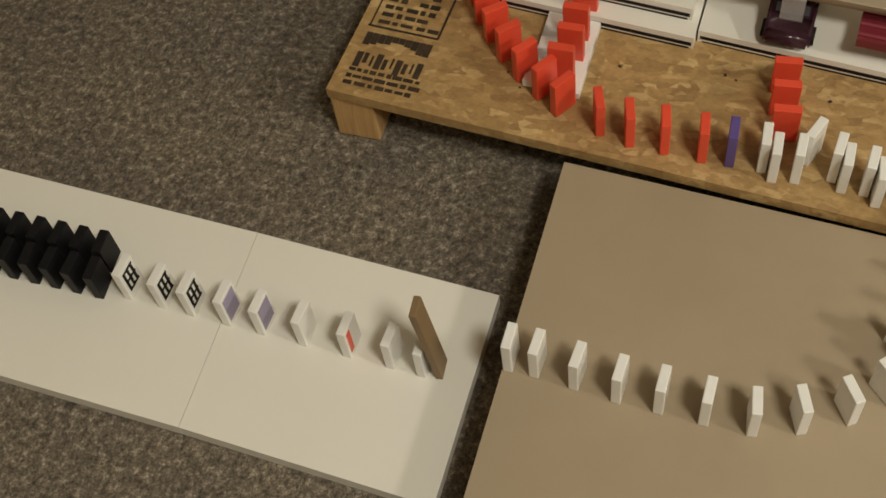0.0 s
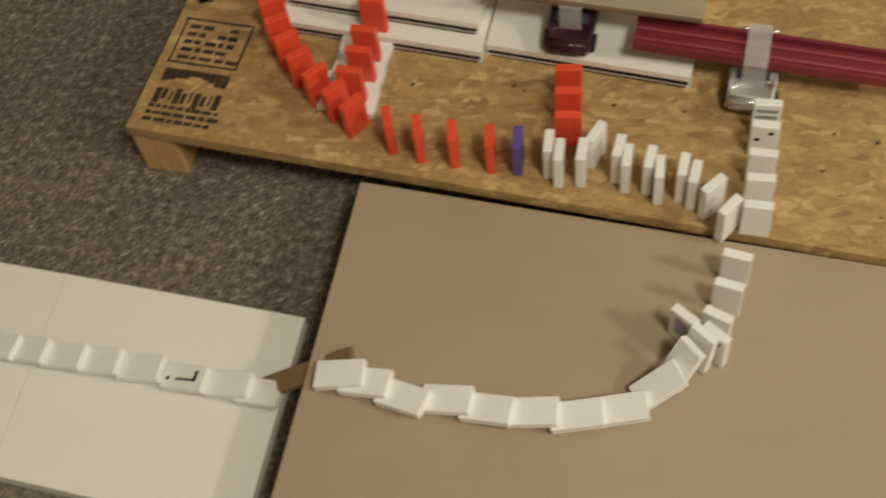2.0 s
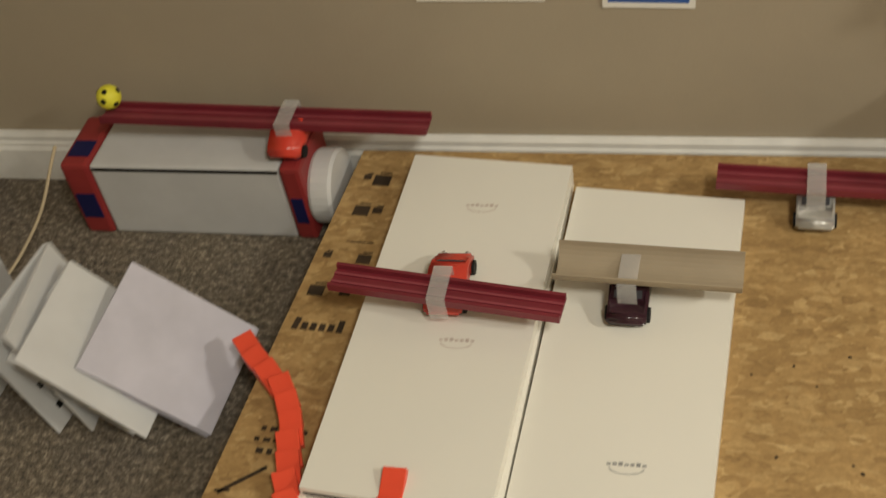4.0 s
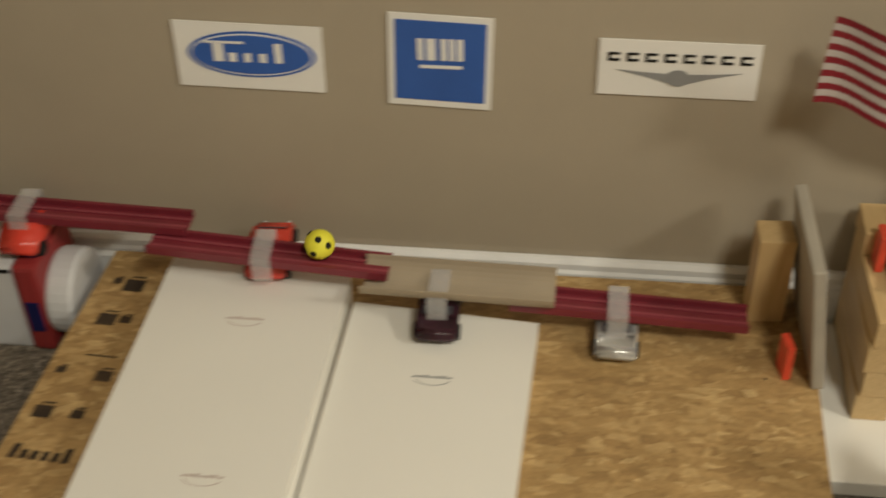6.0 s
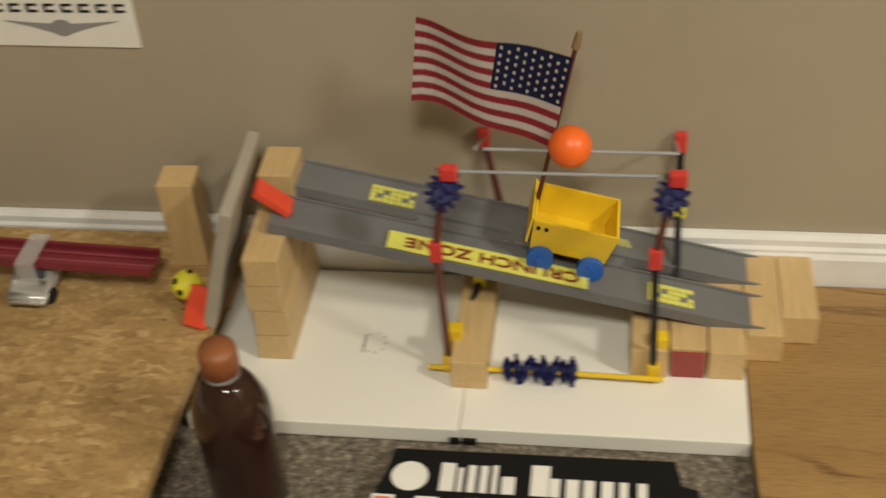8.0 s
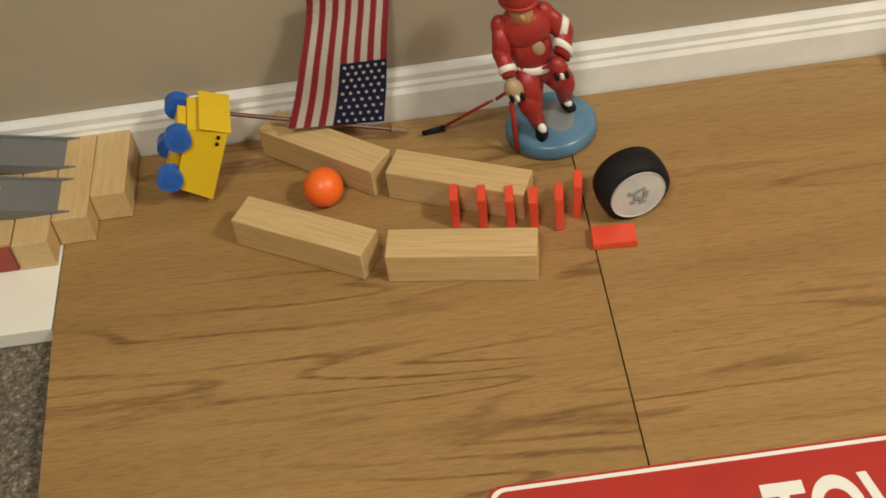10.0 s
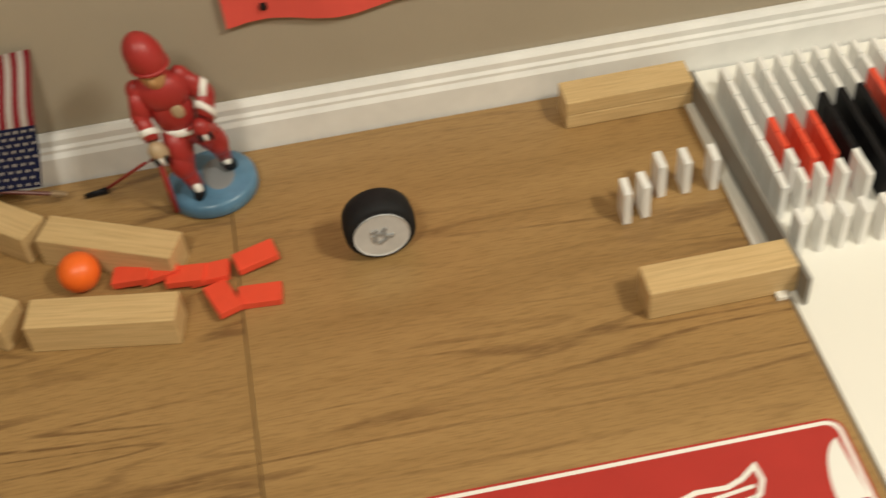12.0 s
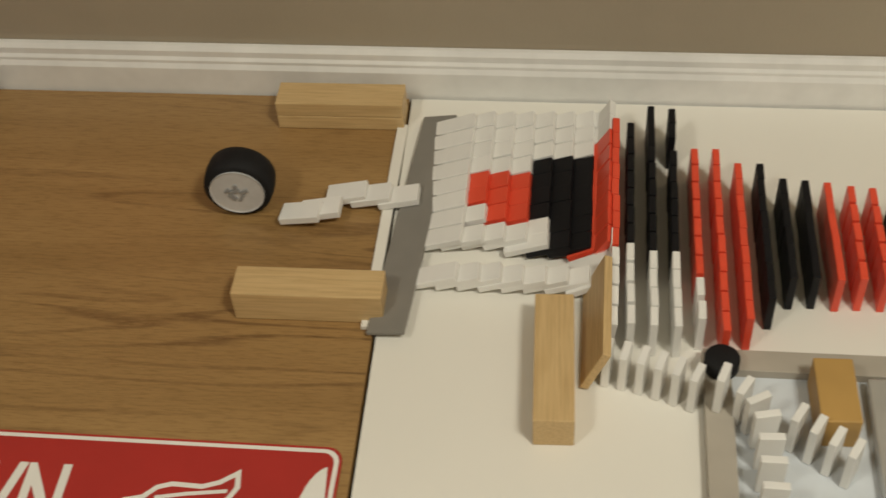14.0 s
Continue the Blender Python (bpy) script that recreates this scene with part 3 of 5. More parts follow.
def first_run():
    g = "black double row"
    for k in range(12):
        x = -0.515 - k * 0.0215
        for j, y in enumerate((-0.922, -0.895)):
            domino(x - j * 0.004, y, 0.016, random.uniform(-6, 6), "b", 0.96 - k * 0.05, 68, "in a double row on the white board", g, TALL["b"], 0.012)
    xs = (-0.487, -0.453, -0.425, -0.390, -0.357, -0.318, -0.277, -0.238, -0.210)
    for k, x in enumerate(xs):
        domino(x, -0.916 - 0.0012 * k, 0.016, -3, "w", 1.02 + 0.040 * k, 77, "in a row on the white board", "dominoes on the white board", turn=random.uniform(-4, 4), took=0.12)
        ob = MOVES[-1][0]
        if k < 5 or k == 6:
            tone = (INK, INK, INK, LILAC, LILAC, RED, RED)[k]
            bm = bmesh.new()
            if k < 3:
                for j in range(3):
                    box(bm, (TH / 2, -0.008, 0.010 + j * 0.012), (TH / 2 + 0.0003, 0.008, 0.013 + j * 0.012))
                    box(bm, (TH / 2, -0.008 + j * 0.006, 0.013), (TH / 2 + 0.0003, -0.005 + j * 0.006, 0.034))
            else:
                box(bm, (TH / 2, -0.009, 0.006), (TH / 2 + 0.0003, 0.009 if k < 6 else -0.003, 0.038))
            part("print_face", bm, tone, ob)
        if k == 6:
            bm = bmesh.new()
            box(bm, (-TH / 2 - 0.0003, -0.004, 0.014), (-TH / 2, -0.002, 0.034))
            box(bm, (-TH / 2 - 0.0003, -0.002, 0.031), (-TH / 2, 0.006, 0.034))
            ball(bm, (-TH / 2, -0.003, 0.006), 0.002, 0, (0.2, 1, 1), 8)
            part("ink_mark", bm, INK, ob)
    plank = solid("craft_stick", box(bmesh.new(), (-0.003, -0.0095, 0), (0.003, 0.0095, 0.108), 0, 0.0008), STICK, "thin brown wooden stick tipped as a bridge", "stick")
    up = [tipped(-0.196, -0.926, 0.0165, 4, a, 0.006) for a in (-6, 20)]
    down = tipped(-0.196, -0.926, 0.0165, 14, 62, 0.006)
    plank.matrix_basis = up[0]
    MOVES.append((plank, [(0, up[0]), (1.36, up[0]), (1.44, up[1]), (1.54, down), (14, down)]))
    # on the tan sheet and up onto the strand board
    pts = [(-0.134, -0.914), (-0.112, -0.914), (-0.079, -0.917), (-0.045, -0.92), (-0.012, -0.921), (0.023, -0.922), (0.058, -0.922), (0.091, -0.912), (0.124, -0.896), (0.149, -0.874), (0.168, -0.852), (0.181, -0.828), (0.187, -0.800), (0.191, -0.772)]
    for k, (x, y) in enumerate(pts):
        y -= 0.009
        n = pts[min(k + 1, len(pts) - 1)]
        p = pts[max(k - 1, 0)]
        yaw = math.degrees(math.atan2(n[1] - p[1], n[0] - p[0]))
        domino(x, y, 0.060, yaw, "w", 1.52 + 0.046 * k, 78, "in a curved row on the tan sheet", "curved domino row", turn=random.uniform(-9, 9), took=0.14)
    for x, y, back in ((0.156, -0.841, "patch"), (0.181, -0.853, "pips")):
        domino(x, y, 0.060, 56, "w", 2.03, 80, "beside the curved row, printed on its back", "curved domino row", took=0.14)
        ob = MOVES[-1][0]
        if back == "patch":
            part("print_patch", box(bmesh.new(), (-TH / 2 - 0.0003, -0.006, 0.012), (-TH / 2 + 0.0003, 0.006, 0.036)), LILAC, ob)
        else:
            for py, pz in ((-0.005, 0.033), (0.004, 0.020)):
                part("pip", rod(bmesh.new(), (-TH / 2 - 0.0003, py, pz), (-TH / 2 + 0.0005, py, pz), 0.0024, 0, 12), INK, ob)
    for k, y in enumerate((-0.738, -0.711, -0.686, -0.657, -0.634)):
        domino(0.203, y, 0.070, 90 + random.uniform(-3, 3), "w", 2.14 + 0.05 * k, 78, "leading to the silver toy car", "curved domino row", turn=random.uniform(-10, 10))
        ob = MOVES[-1][0]
        if k == 3:
            for py, pz in ((-0.005, 0.034), (0.006, 0.024)):
                part("pip", rod(bmesh.new(), (-TH / 2 - 0.0003, py, pz), (-TH / 2 + 0.0005, py, pz), 0.0022, 0, 12), INK, ob)
        if k == 4:
            for j in range(4):
                part("print_bar", box(bmesh.new(), (-TH / 2 - 0.0003, -0.009, 0.008 + 0.008 * j), (-TH / 2 + 0.0003, 0.009, 0.012 + 0.008 * j)), LOGOGREY, ob)
    # side row of doubled dominoes, falling towards the red ones
    rng = random.Random(3)
    row = [(0.181, -0.741, 150), (0.166, -0.722, 140), (0.150, -0.712, 180), (0.140, -0.706, 180), (0.121, -0.711, 180), (0.112, -0.702, 180), (0.093, -0.703, 180), (0.085, -0.694, 180), (0.064, -0.682, 160), (0.055, -0.702, 180), (0.036, -0.705, 180), (0.026, -0.697, 180)]
    for k, (x, y, yaw) in enumerate(row):
        domino(x, y, 0.070, yaw + rng.uniform(-6, 6), "w", 2.2 + 0.034 * k, rng.uniform(55, 78), "in a doubled row on the strand board", "doubled domino row", turn=rng.uniform(-55, 25))
    for k, (x, y) in enumerate(((-0.001, -0.697), (-0.025, -0.698), (-0.058, -0.697), (-0.089, -0.696), (-0.117, -0.690))):
        domino(x, y, 0.070, 184 + 4 * k, "p" if k == 0 else "r", 2.66 + 0.06 * k, 79, "in the row on the strand board", "red domino row", turn=rng.uniform(-25, 6))
    arc = [(-0.152, -0.678), (-0.172, -0.664), (-0.194, -0.648), (-0.214, -0.630), (-0.231, -0.611), (-0.245, -0.592), (-0.256, -0.571), (-0.264, -0.548), (-0.270, -0.524), (-0.276, -0.499), (-0.283, -0.474), (-0.292, -0.450), (-0.306, -0.428), (-0.324, -0.409), (-0.343, -0.392)]
    for k, (x, y) in enumerate(arc):
        n, p = arc[min(k + 1, len(arc) - 1)], arc[max(k - 1, 0)]
        domino(x, y, 0.070, math.degrees(math.atan2(n[1] - p[1], n[0] - p[0])), "r", 2.96 + 0.036 * k, 74, "in a bending row on the strand board", "red domino row", turn=rng.uniform(-7, 7))
    # branch climbing flat white dominoes to the red car
    for k, (y, n) in enumerate(((-0.645, 1), (-0.618, 1), (-0.592, 1))):
        lying(-0.152, y, 0.0705, 90, "w", "lying flat as a step", "flat white steps")
        lying(-0.178 if k else -0.182, y + 0.004, 0.0705, 90, "w", "lying flat as a step", "flat white steps")
    for k, (x, y, z) in enumerate(((-0.160, -0.650, 0.0785), (-0.157, -0.626, 0.0785), (-0.158, -0.602, 0.0785), (-0.157, -0.572, 0.085))):
        domino(x, y, z, 90, "r", 3.02 + 0.05 * k, 72, "climbing towards the red toy car", "red branch row")
    for k, (x, y) in enumerate(((0.038, -0.668), (0.034, -0.642), (0.031, -0.617))):
        domino(x, y, 0.070, 96, "r", 2.70 + 0.05 * k, 76, "in the branch to the dark car", "red branch row", turn=rng.uniform(-8, 8))


first_run()


# ---- toy cars carrying track pieces ----
def toy_car(kind, paint, label):
    """A die-cast car, nose towards +y, wheels on z = 0."""
    t = thing("toy_car", label, "toy car")
    bm = bmesh.new()
    w = 0.0155
    side = [(-0.036, 0.006), (-0.036, 0.014), (-0.030, 0.017), (-0.018, 0.018), (-0.008, 0.027), (0.010, 0.027), (0.020, 0.018), (0.033, 0.015), (0.036, 0.010), (0.036, 0.006)]
    if kind == "round":
        side = [(-0.034, 0.006), (-0.035, 0.015), (-0.028, 0.022), (-0.014, 0.029), (0.004, 0.030), (0.014, 0.023), (0.026, 0.020), (0.034, 0.013), (0.034, 0.006)]
    a = [bm.verts.new((-w, y, z)) for y, z in side]
    b = [bm.verts.new((w, y, z)) for y, z in side]
    bm.faces.new(a), bm.faces.new(b)
    for k in range(len(side)):
        n = (k + 1) % len(side)
        bm.faces.new((a[k], a[n], b[n], b[k]))
    bmesh.ops.bevel(bm, geom=bm.edges[:], offset=0.0022, segments=2, affect="EDGES")
    part("body", bm, paint, t, smooth=True)
    part("windscreen", box(bmesh.new(), (-0.011, -0.0035, -0.0004), (0.011, 0.0035, 0.0006), 0, 0, pose(0, 0.0158, 0.0232, -42)), GLASSY, t)
    part("rear_window", box(bmesh.new(), (-0.011, -0.0035, -0.0004), (0.011, 0.0035, 0.0006), 0, 0, pose(0, -0.0138, 0.0235, 42)), GLASSY, t)
    for x in (-0.0145, 0.0145):
        for y in (-0.022, 0.022):
            part("wheel", rod(bmesh.new(), (x - 0.003, y, 0.0068), (x + 0.003, y, 0.0068), 0.0068, 0, 16), TYRE, t)
    for x in (-0.010, 0.010):
        part("headlight", ball(bmesh.new(), (x, 0.0345, 0.012), 0.0025, 0, (1, 0.6, 1), 10), SILVER, t)
    bm = bmesh.new()
    hs = 0.046 if kind != "gutter" else 0.050
    box(bm, (-0.010, -0.026, hs), (0.010, 0.022, hs + 0.0006))
    for y in (-0.026, 0.0214):
        box(bm, (-0.010, y, 0.017), (0.010, y + 0.0006, hs))
    part("tape", bm, CLEAR, t, "clear sticky tape strap")
    for ch in t.children:
        if ch.name.split(".")[0] != "tape":
            ch.data.transform(Matrix.Diagonal((1.32, 1.28, 1.12, 1)))
    return t


def channel(length, width=0.030):
    """A race-track strip along x: one moulded section with two raised rims and two ribs."""
    bm = bmesh.new()
    h, w = length / 2, width / 2
    left = [(-w - 0.002, 0), (-w - 0.002, 0.009), (-w + 0.002, 0.009), (-w + 0.0022, 0.003), (-0.0078, 0.003), (-0.0076, 0.0044), (-0.0044, 0.0044), (-0.0042, 0.003)]
    prof = left + [(-y, z) for y, z in reversed(left)]
    a, b = ([bm.verts.new((x, y, z)) for y, z in prof] for x in (-h, h))
    bm.faces.new(a), bm.faces.new(b)
    for k in range(len(prof)):
        m = (k + 1) % len(prof)
        bm.faces.new((a[k], a[m], b[m], b[k])).material_index = 1 if k in (5, 9) else 0
    return bm


def half_pipe(length, r):
    bm = bmesh.new()
    n = 14
    rings = []
    for x in (-length / 2, length / 2):
        rings.append([[bm.verts.new((x, q * math.cos(a), r + q * math.sin(a))) for a in [math.pi + 0.12 + (math.pi - 0.24) * k / n for k in range(n + 1)]] for q in (r, r - 0.0018)])
    (oa, ia), (ob, ib) = rings
    for p, q in ((oa, ob), (ia, ib)):
        for k in range(n):
            bm.faces.new((p[k], p[k + 1], q[k + 1], q[k]))
    for p, q in ((oa, ia), (ob, ib)):
        for k in range(n):
            bm.faces.new((p[k], p[k + 1], q[k + 1], q[k]))
    for k in (0, n):
        bm.faces.new((oa[k], ob[k], ib[k], ia[k]))
    return bm


def cars():
    red = toy_car("round", CARRED, "red die-cast toy car with a maroon track taped on top")
    part("track", channel(0.25), [MAROON, MAROON_L], red, "maroon plastic race-track piece", pose(0.006, -0.038, 0.0345, 0, 2.6, -6))
    for ch in red.children:
        if ch.name.split(".")[0] == "tape":
            ch.location.y = -0.030
    dark = toy_car("sedan", CARDARK, "dark purple die-cast toy car with a cardboard gutter taped on top")
    part("gutter", half_pipe(0.192, 0.026), CARD, dark, "brown cardboard half tube", pose(0.0190, 0, 0.0325, 0, 1.4, 0))
    silver = toy_car("sedan", SILVER, "silver die-cast toy car with a maroon track taped on top")
    part("track", channel(0.235), [MAROON, MAROON_L], silver, "maroon plastic race-track piece", pose(0.010, 0, 0.0335, 0, 2.5, 0))
    for ob, keys in ((red, ((0, -0.152, -0.474, 0.1003, 2), (3.15, -0.152, -0.474, 0.1003, 2), (3.5, -0.154, -0.450, 0.1003, 2), (4.1, -0.15, -0.25, 0.1003, 1), (4.7, -0.140, -0.08, 0.1003, 2), (5.0, -0.134, -0.059, 0.1003, 4), (14, -0.134, -0.059, 0.1003, 4))), (dark, ((0, 0.026, -0.542, 0.0853, -2), (2.82, 0.026, -0.542, 0.0853, -2), (3.0, 0.028, -0.512, 0.0853, -2), (3.5, 0.034, -0.405, 0.0853, -2), (4.2, 0.044, -0.225, 0.0853, -1), (5.0, 0.052, -0.118, 0.0853, 0), (14, 0.052, -0.118, 0.0853, 0))), (silver, ((0, 0.190, -0.575, 0.0703, -2), (2.3, 0.190, -0.575, 0.0703, -2), (2.5, 0.192, -0.548, 0.0703, -2), (3.0, 0.200, -0.402, 0.0703, -2), (3.5, 0.210, -0.198, 0.0703, -2), (3.9, 0.228, -0.112, 0.0703, -1), (14, 0.232, -0.116, 0.0703, 0)))):
        ob.matrix_basis = pose(*keys[0][1:4], 0, 0, keys[0][4])
        MOVES.append((ob, [(t, pose(x, y, z, 0, 0, r)) for t, x, y, z, r in keys]))
    # the start of the track on the cardboard roll box
    t = thing("roll_box", "white paper roll box with red and blue ends on the carpet", "box")
    bm = bmesh.new()
    box(bm, (-0.655, -0.115, 0.0005), (-0.40, -0.02, 0.115), 0, 0.004)
    part("wrapper", bm, SHADECARD, t)
    part("edge_line", box(bmesh.new(), (-0.652, -0.1162, 0.108), (-0.402, -0.1148, 0.112)), INK, t, "dark printed edge line")
    for x0, x1 in ((-0.695, -0.656), (-0.399, -0.372)):
        bm = box(bmesh.new(), (x0, -0.118, 0.0005), (x1, -0.018, 0.118), 0, 0.006)
        part("end_cap", bm, DEEPRED, t, "red end of the box")
        part("blue_patch", box(bmesh.new(), (x0 + 0.006, -0.1195, 0.03), (x1 - 0.006, -0.118, 0.07), 0, 0.0), NAVY, t)
        part("blue_patch", box(bmesh.new(), (x0 + 0.006, -0.10, 0.1182), (x1 - 0.004, -0.07, 0.1190), 0, 0.0), NAVY, t)
    part("core_end", lathe(bmesh.new(), [(0.001, 0), (0.046, 0), (0.048, 0.004), (0.048, 0.026), (0.045, 0.030), (0.001, 0.031)], 0, 32, pose(-0.372, -0.072, 0.052, 0, 90, 0)), SHADECARD, t, "white paper core sticking out")
    c4 = toy_car("round", CARRED, "red die-cast toy car on the box carrying the first track")
    c4.matrix_basis = pose(-0.39, -0.066, 0.1195, 0, 0, 0)
    part("track", channel(0.42), [MAROON, MAROON_L], c4, "maroon plastic race-track piece", pose(-0.035, 0, 0.032, 0, 2.0, 0))
    cu = bpy.data.curves.new("rope", "CURVE")
    cu.dimensions, cu.bevel_depth, cu.bevel_resolution = "3D", 0.0022, 2
    sp = cu.splines.new("BEZIER")
    cs = [(-0.70, -0.10, 0.135), (-0.735, -0.17, 0.05), (-0.79, -0.26, 0.004), (-0.86, -0.33, 0.004)]
    sp.bezier_points.add(len(cs) - 1)
    for p, c in zip(sp.bezier_points, cs):
        p.co, p.handle_left_type, p.handle_right_type = c, "AUTO", "AUTO"
    cu.materials.append(ROPE)
    tagged(new("rope", cu), "thin beige rope trailing over the carpet", "rope")


cars()


def tent_cards():
    """Folded white cards that stand upright, half open, on the carpet, until they topple one on another."""
    def card(sx, sy, ends, h, mat, label, falls):
        base = min(sx, *[e[0] for e in ends]) - 0.004
        t = thing("folded_card", label, "card", pose(base, sy, 0.0008), "standing cards")
        for n, (ex, ey) in enumerate(ends):
            d = Vector((ex - sx, ey - sy, 0))
            m = Matrix.Translation((sx - base, 0, 0)) @ pose(0, 0, 0, 0, 0, math.degrees(math.atan2(d.y, d.x)))
            o = 0.0006 if n else -0.0046
            part("panel", box(bmesh.new(), (0.002, o, 0), (d.length, o + 0.004, h), 0, 0.0012, m), mat, t)
            if n == 0 and mat is SHADECARD:
                for k in range(4):
                    part("print_bar", box(bmesh.new(), (d.length * 0.55, o + 0.0041, 0.02 + 0.018 * k), (d.length * (0.86 - 0.05 * (k % 2)), o + 0.0046, 0.028 + 0.018 * k), 0, 0, m), INK, t)
        MOVES.append((t, [(s, pose(base, sy, 0.0008, 0, -a, 0)) for s, a in falls]))

    card(-0.562, -0.300, ((-0.592, -0.444), (-0.546, -0.447)), CARDH, SHADECARD, "white folded card standing half open, printed inside", ((0, 0), (3.82, 0), (4.05, 28), (4.3, 62), (14, 62)))
    card(-0.452, -0.318, ((-0.500, -0.44), (-0.454, -0.466)), CARDH, SHADECARD, "white folded card standing half open", ((0, 0), (3.66, 0), (3.85, 22), (4.1, 55), (4.3, 66), (14, 66)))
    card(-0.372, -0.300, ((-0.412, -0.435), (-0.404, -0.438)), CARDH, PALE, "pale lilac folded card beside the strand board", ((0, 0), (3.46, 0), (3.6, 10), (3.7, 24), (3.9, 42), (4.15, 64), (4.3, 72), (14, 72)))
    card(-0.690, -0.290, ((-0.745, -0.43), (-0.700, -0.445)), CARDH, SHADECARD, "white folded card standing half open", ((0, 0), (3.98, 0), (4.2, 34), (4.4, 78), (4.5, 84), (14, 84)))


tent_cards()


# ---- the crash ramp by the wall ----
def wood_block(x, y, z, yaw, label, size=(0.035, 0.035, 0.14), flat=True, group="", name="wooden_block", mat=None):
    ob = new(name, finish(box(bmesh.new(), (-size[0] / 2, -size[1] / 2, -size[2] / 2), (size[0] / 2, size[1] / 2, size[2] / 2), 0, 0.0014), "wooden_block", mat or BEECH))
    tagged(ob, label, "block", group)
    ob.matrix_basis = pose(x, y, z, 0, 0, yaw) @ (pose(0, 0, 0, 0, 90, 0) if flat else Matrix())
    return ob


def ramp_z(x):
    return 0.162 - 0.236 * (x - 0.50)


def crash_ramp():
    wood_block(0.380, -0.062, 0.1228, 3, "beech pillar block standing on end beside the track", (0.036, 0.035, 0.105), flat=False)
    for k in range(4):
        wood_block(0.482 + 0.0012 * (k % 2), -0.090 - 0.001 * k, 0.0369 + 0.0333 * k, 90 + (k % 2) * 1.5, "beech block stacked under the ramp", (0.033, 0.035, 0.14), group="ramp stack")
    wood_block(0.4815, -0.041, 0.1675, 90, "beech block on top of the stack", (0.027, 0.035, 0.05))
    up = solid("grey_plank", box(bmesh.new(), (-0.006, -0.067, 0), (0.006, 0.067, 0.148), 0, 0.002), [PLANKGREY], "grey painted plank standing on edge until it is tipped", "plank", pose(0.4215, -0.106, 0.0705))
    keys = [(0, -8), (6.85, -8), (7.0, -7), (7.1, -5), (7.2, 0), (7.3, 6), (7.45, 16), (14, 16)]
    MOVES.append((up, [(t, pose(0.4215, -0.106, 0.0705, 0, 0, 2) @ (pose(0.006, 0, 0, 0, a, 0) @ pose(-0.006, 0, 0) if a > 0 else pose(-0.006, 0, 0, 0, a, 0) @ pose(0.006, 0, 0))) for t, a in keys]))
    d = new("domino", MESH["r"])
    tagged(d, "bright red plastic domino pinned by the yellow ball", "domino")
    d.matrix_basis = pose(0.393, -0.150, 0.0703, 0, 0, 10)
    MOVES.append((d, [(0, pose(0.393, -0.150, 0.0703, 0, 0, 10)), (6.85, pose(0.393, -0.150, 0.0703, 0, 0, 10)), (7.1, pose(0.410, -0.172, 0.0725, 0, 36, 72)), (14, pose(0.410, -0.172, 0.0725, 0, 36, 72))]))
    d = new("domino", MESH["r"])
    tagged(d, "bright red plastic domino standing behind the truck", "domino")
    st = pose(0.4765, -0.080, 0.1545)
    fl = pose(0.503, -0.096, 0.164, 0, -47, 6)
    d.matrix_basis = st
    MOVES.append((d, [(0, st), (7.25, st), (7.45, pose(0.488, -0.088, 0.160, 0, -22, 3)), (7.7, fl), (14, fl)]))
    # ramp: two lanes with raised rims and an open slot between them
    t = thing("toy_ramp", "grey plastic toy ramp with yellow hazard stickers resting on blocks", "toy ramp")
    x0, x1 = 0.486, 0.966
    length = math.hypot(x1 - x0, ramp_z(x1) - ramp_z(x0))
    m = pose(x0, -0.068, ramp_z(x0), 0, math.degrees(math.atan2(ramp_z(x0) - ramp_z(x1), x1 - x0)), 0)
    for y0, y1 in ((-0.055, -0.009), (0.009, 0.052)):
        bm = bmesh.new()
        box(bm, (0, y0, -0.004), (length, y1, 0), 0, 0.0008, m)
        for y in (y0, y1):
            box(bm, (0, y - 0.0012, -0.009), (length, y + 0.0012, 0.0028), 0, 0, m)
        part("lane", bm, GREY, t)
    for k in range(2):
        xa = 0.14 + k * 0.12
        part("bridge", box(bmesh.new(), (xa, -0.0088, -0.0042), (xa + 0.09, 0.0088, -0.0008), 0, 0, m), GREY, t)
    st = part("sticker", box(bmesh.new(), (0.116, -0.0552, 0.0030), (0.314, -0.030, 0.0036), 0, 0, m @ pose(0, 0, 0.001, 0, 0, 0)), LABELY, t, "yellow hazard-zone sticker")
    lettering("CRUNCH ZONE", 0.0195, STICKRED, st, m @ pose(0.306, -0.0325, 0.0049, 0, 0, 180), "lettering", 1.22).data.offset = 0.0005
    for k in range(17):
        if k != 8:
            part("hazard_stripe", box(bmesh.new(), (-0.0012, -0.006, 0.0002), (0.0012, 0.006, 0.0008), 0, 0, m @ pose(0.254 + k * 0.0062, 0.031, 0, 0, 0, 24)), LABELY, t)
    for xa, ya in ((0.088, 0.014), (0.375, -0.046)):
        for i in range(7):
            for j in range(4):
                if (i * 3 + j * 5) % 4 or j in (0, 3):
                    part("checker", box(bmesh.new(), (xa + i * 0.0066, ya + j * 0.0066, 0.0002), (xa + i * 0.0066 + 0.0056, ya + j * 0.0066 + 0.0056, 0.0008), 0, 0, m), LABELY, t)
    wood_block(0.682, -0.118, 0.0380, 90, "beech block lying under the ramp", group="ramp supports")
    for x, y in ((0.854, -0.091), (0.9275, -0.090), (0.9635, -0.063), (0.999, -0.036)):
        wood_block(x, y, 0.0380, 90, "beech block at the foot of the ramp", group="ramp supports")
    wood_block(0.891, -0.086, 0.0380, 90, "beech block painted red on its end", group="ramp supports")
    solid("red_tile", box(bmesh.new(), (0.875, -0.1595, 0.0205), (0.907, -0.1562, 0.052), 0, 0.0006), plain("brick_red", (0.30, 0.05, 0.04), 0.5), "dark red tile leaning on the block", "tile")
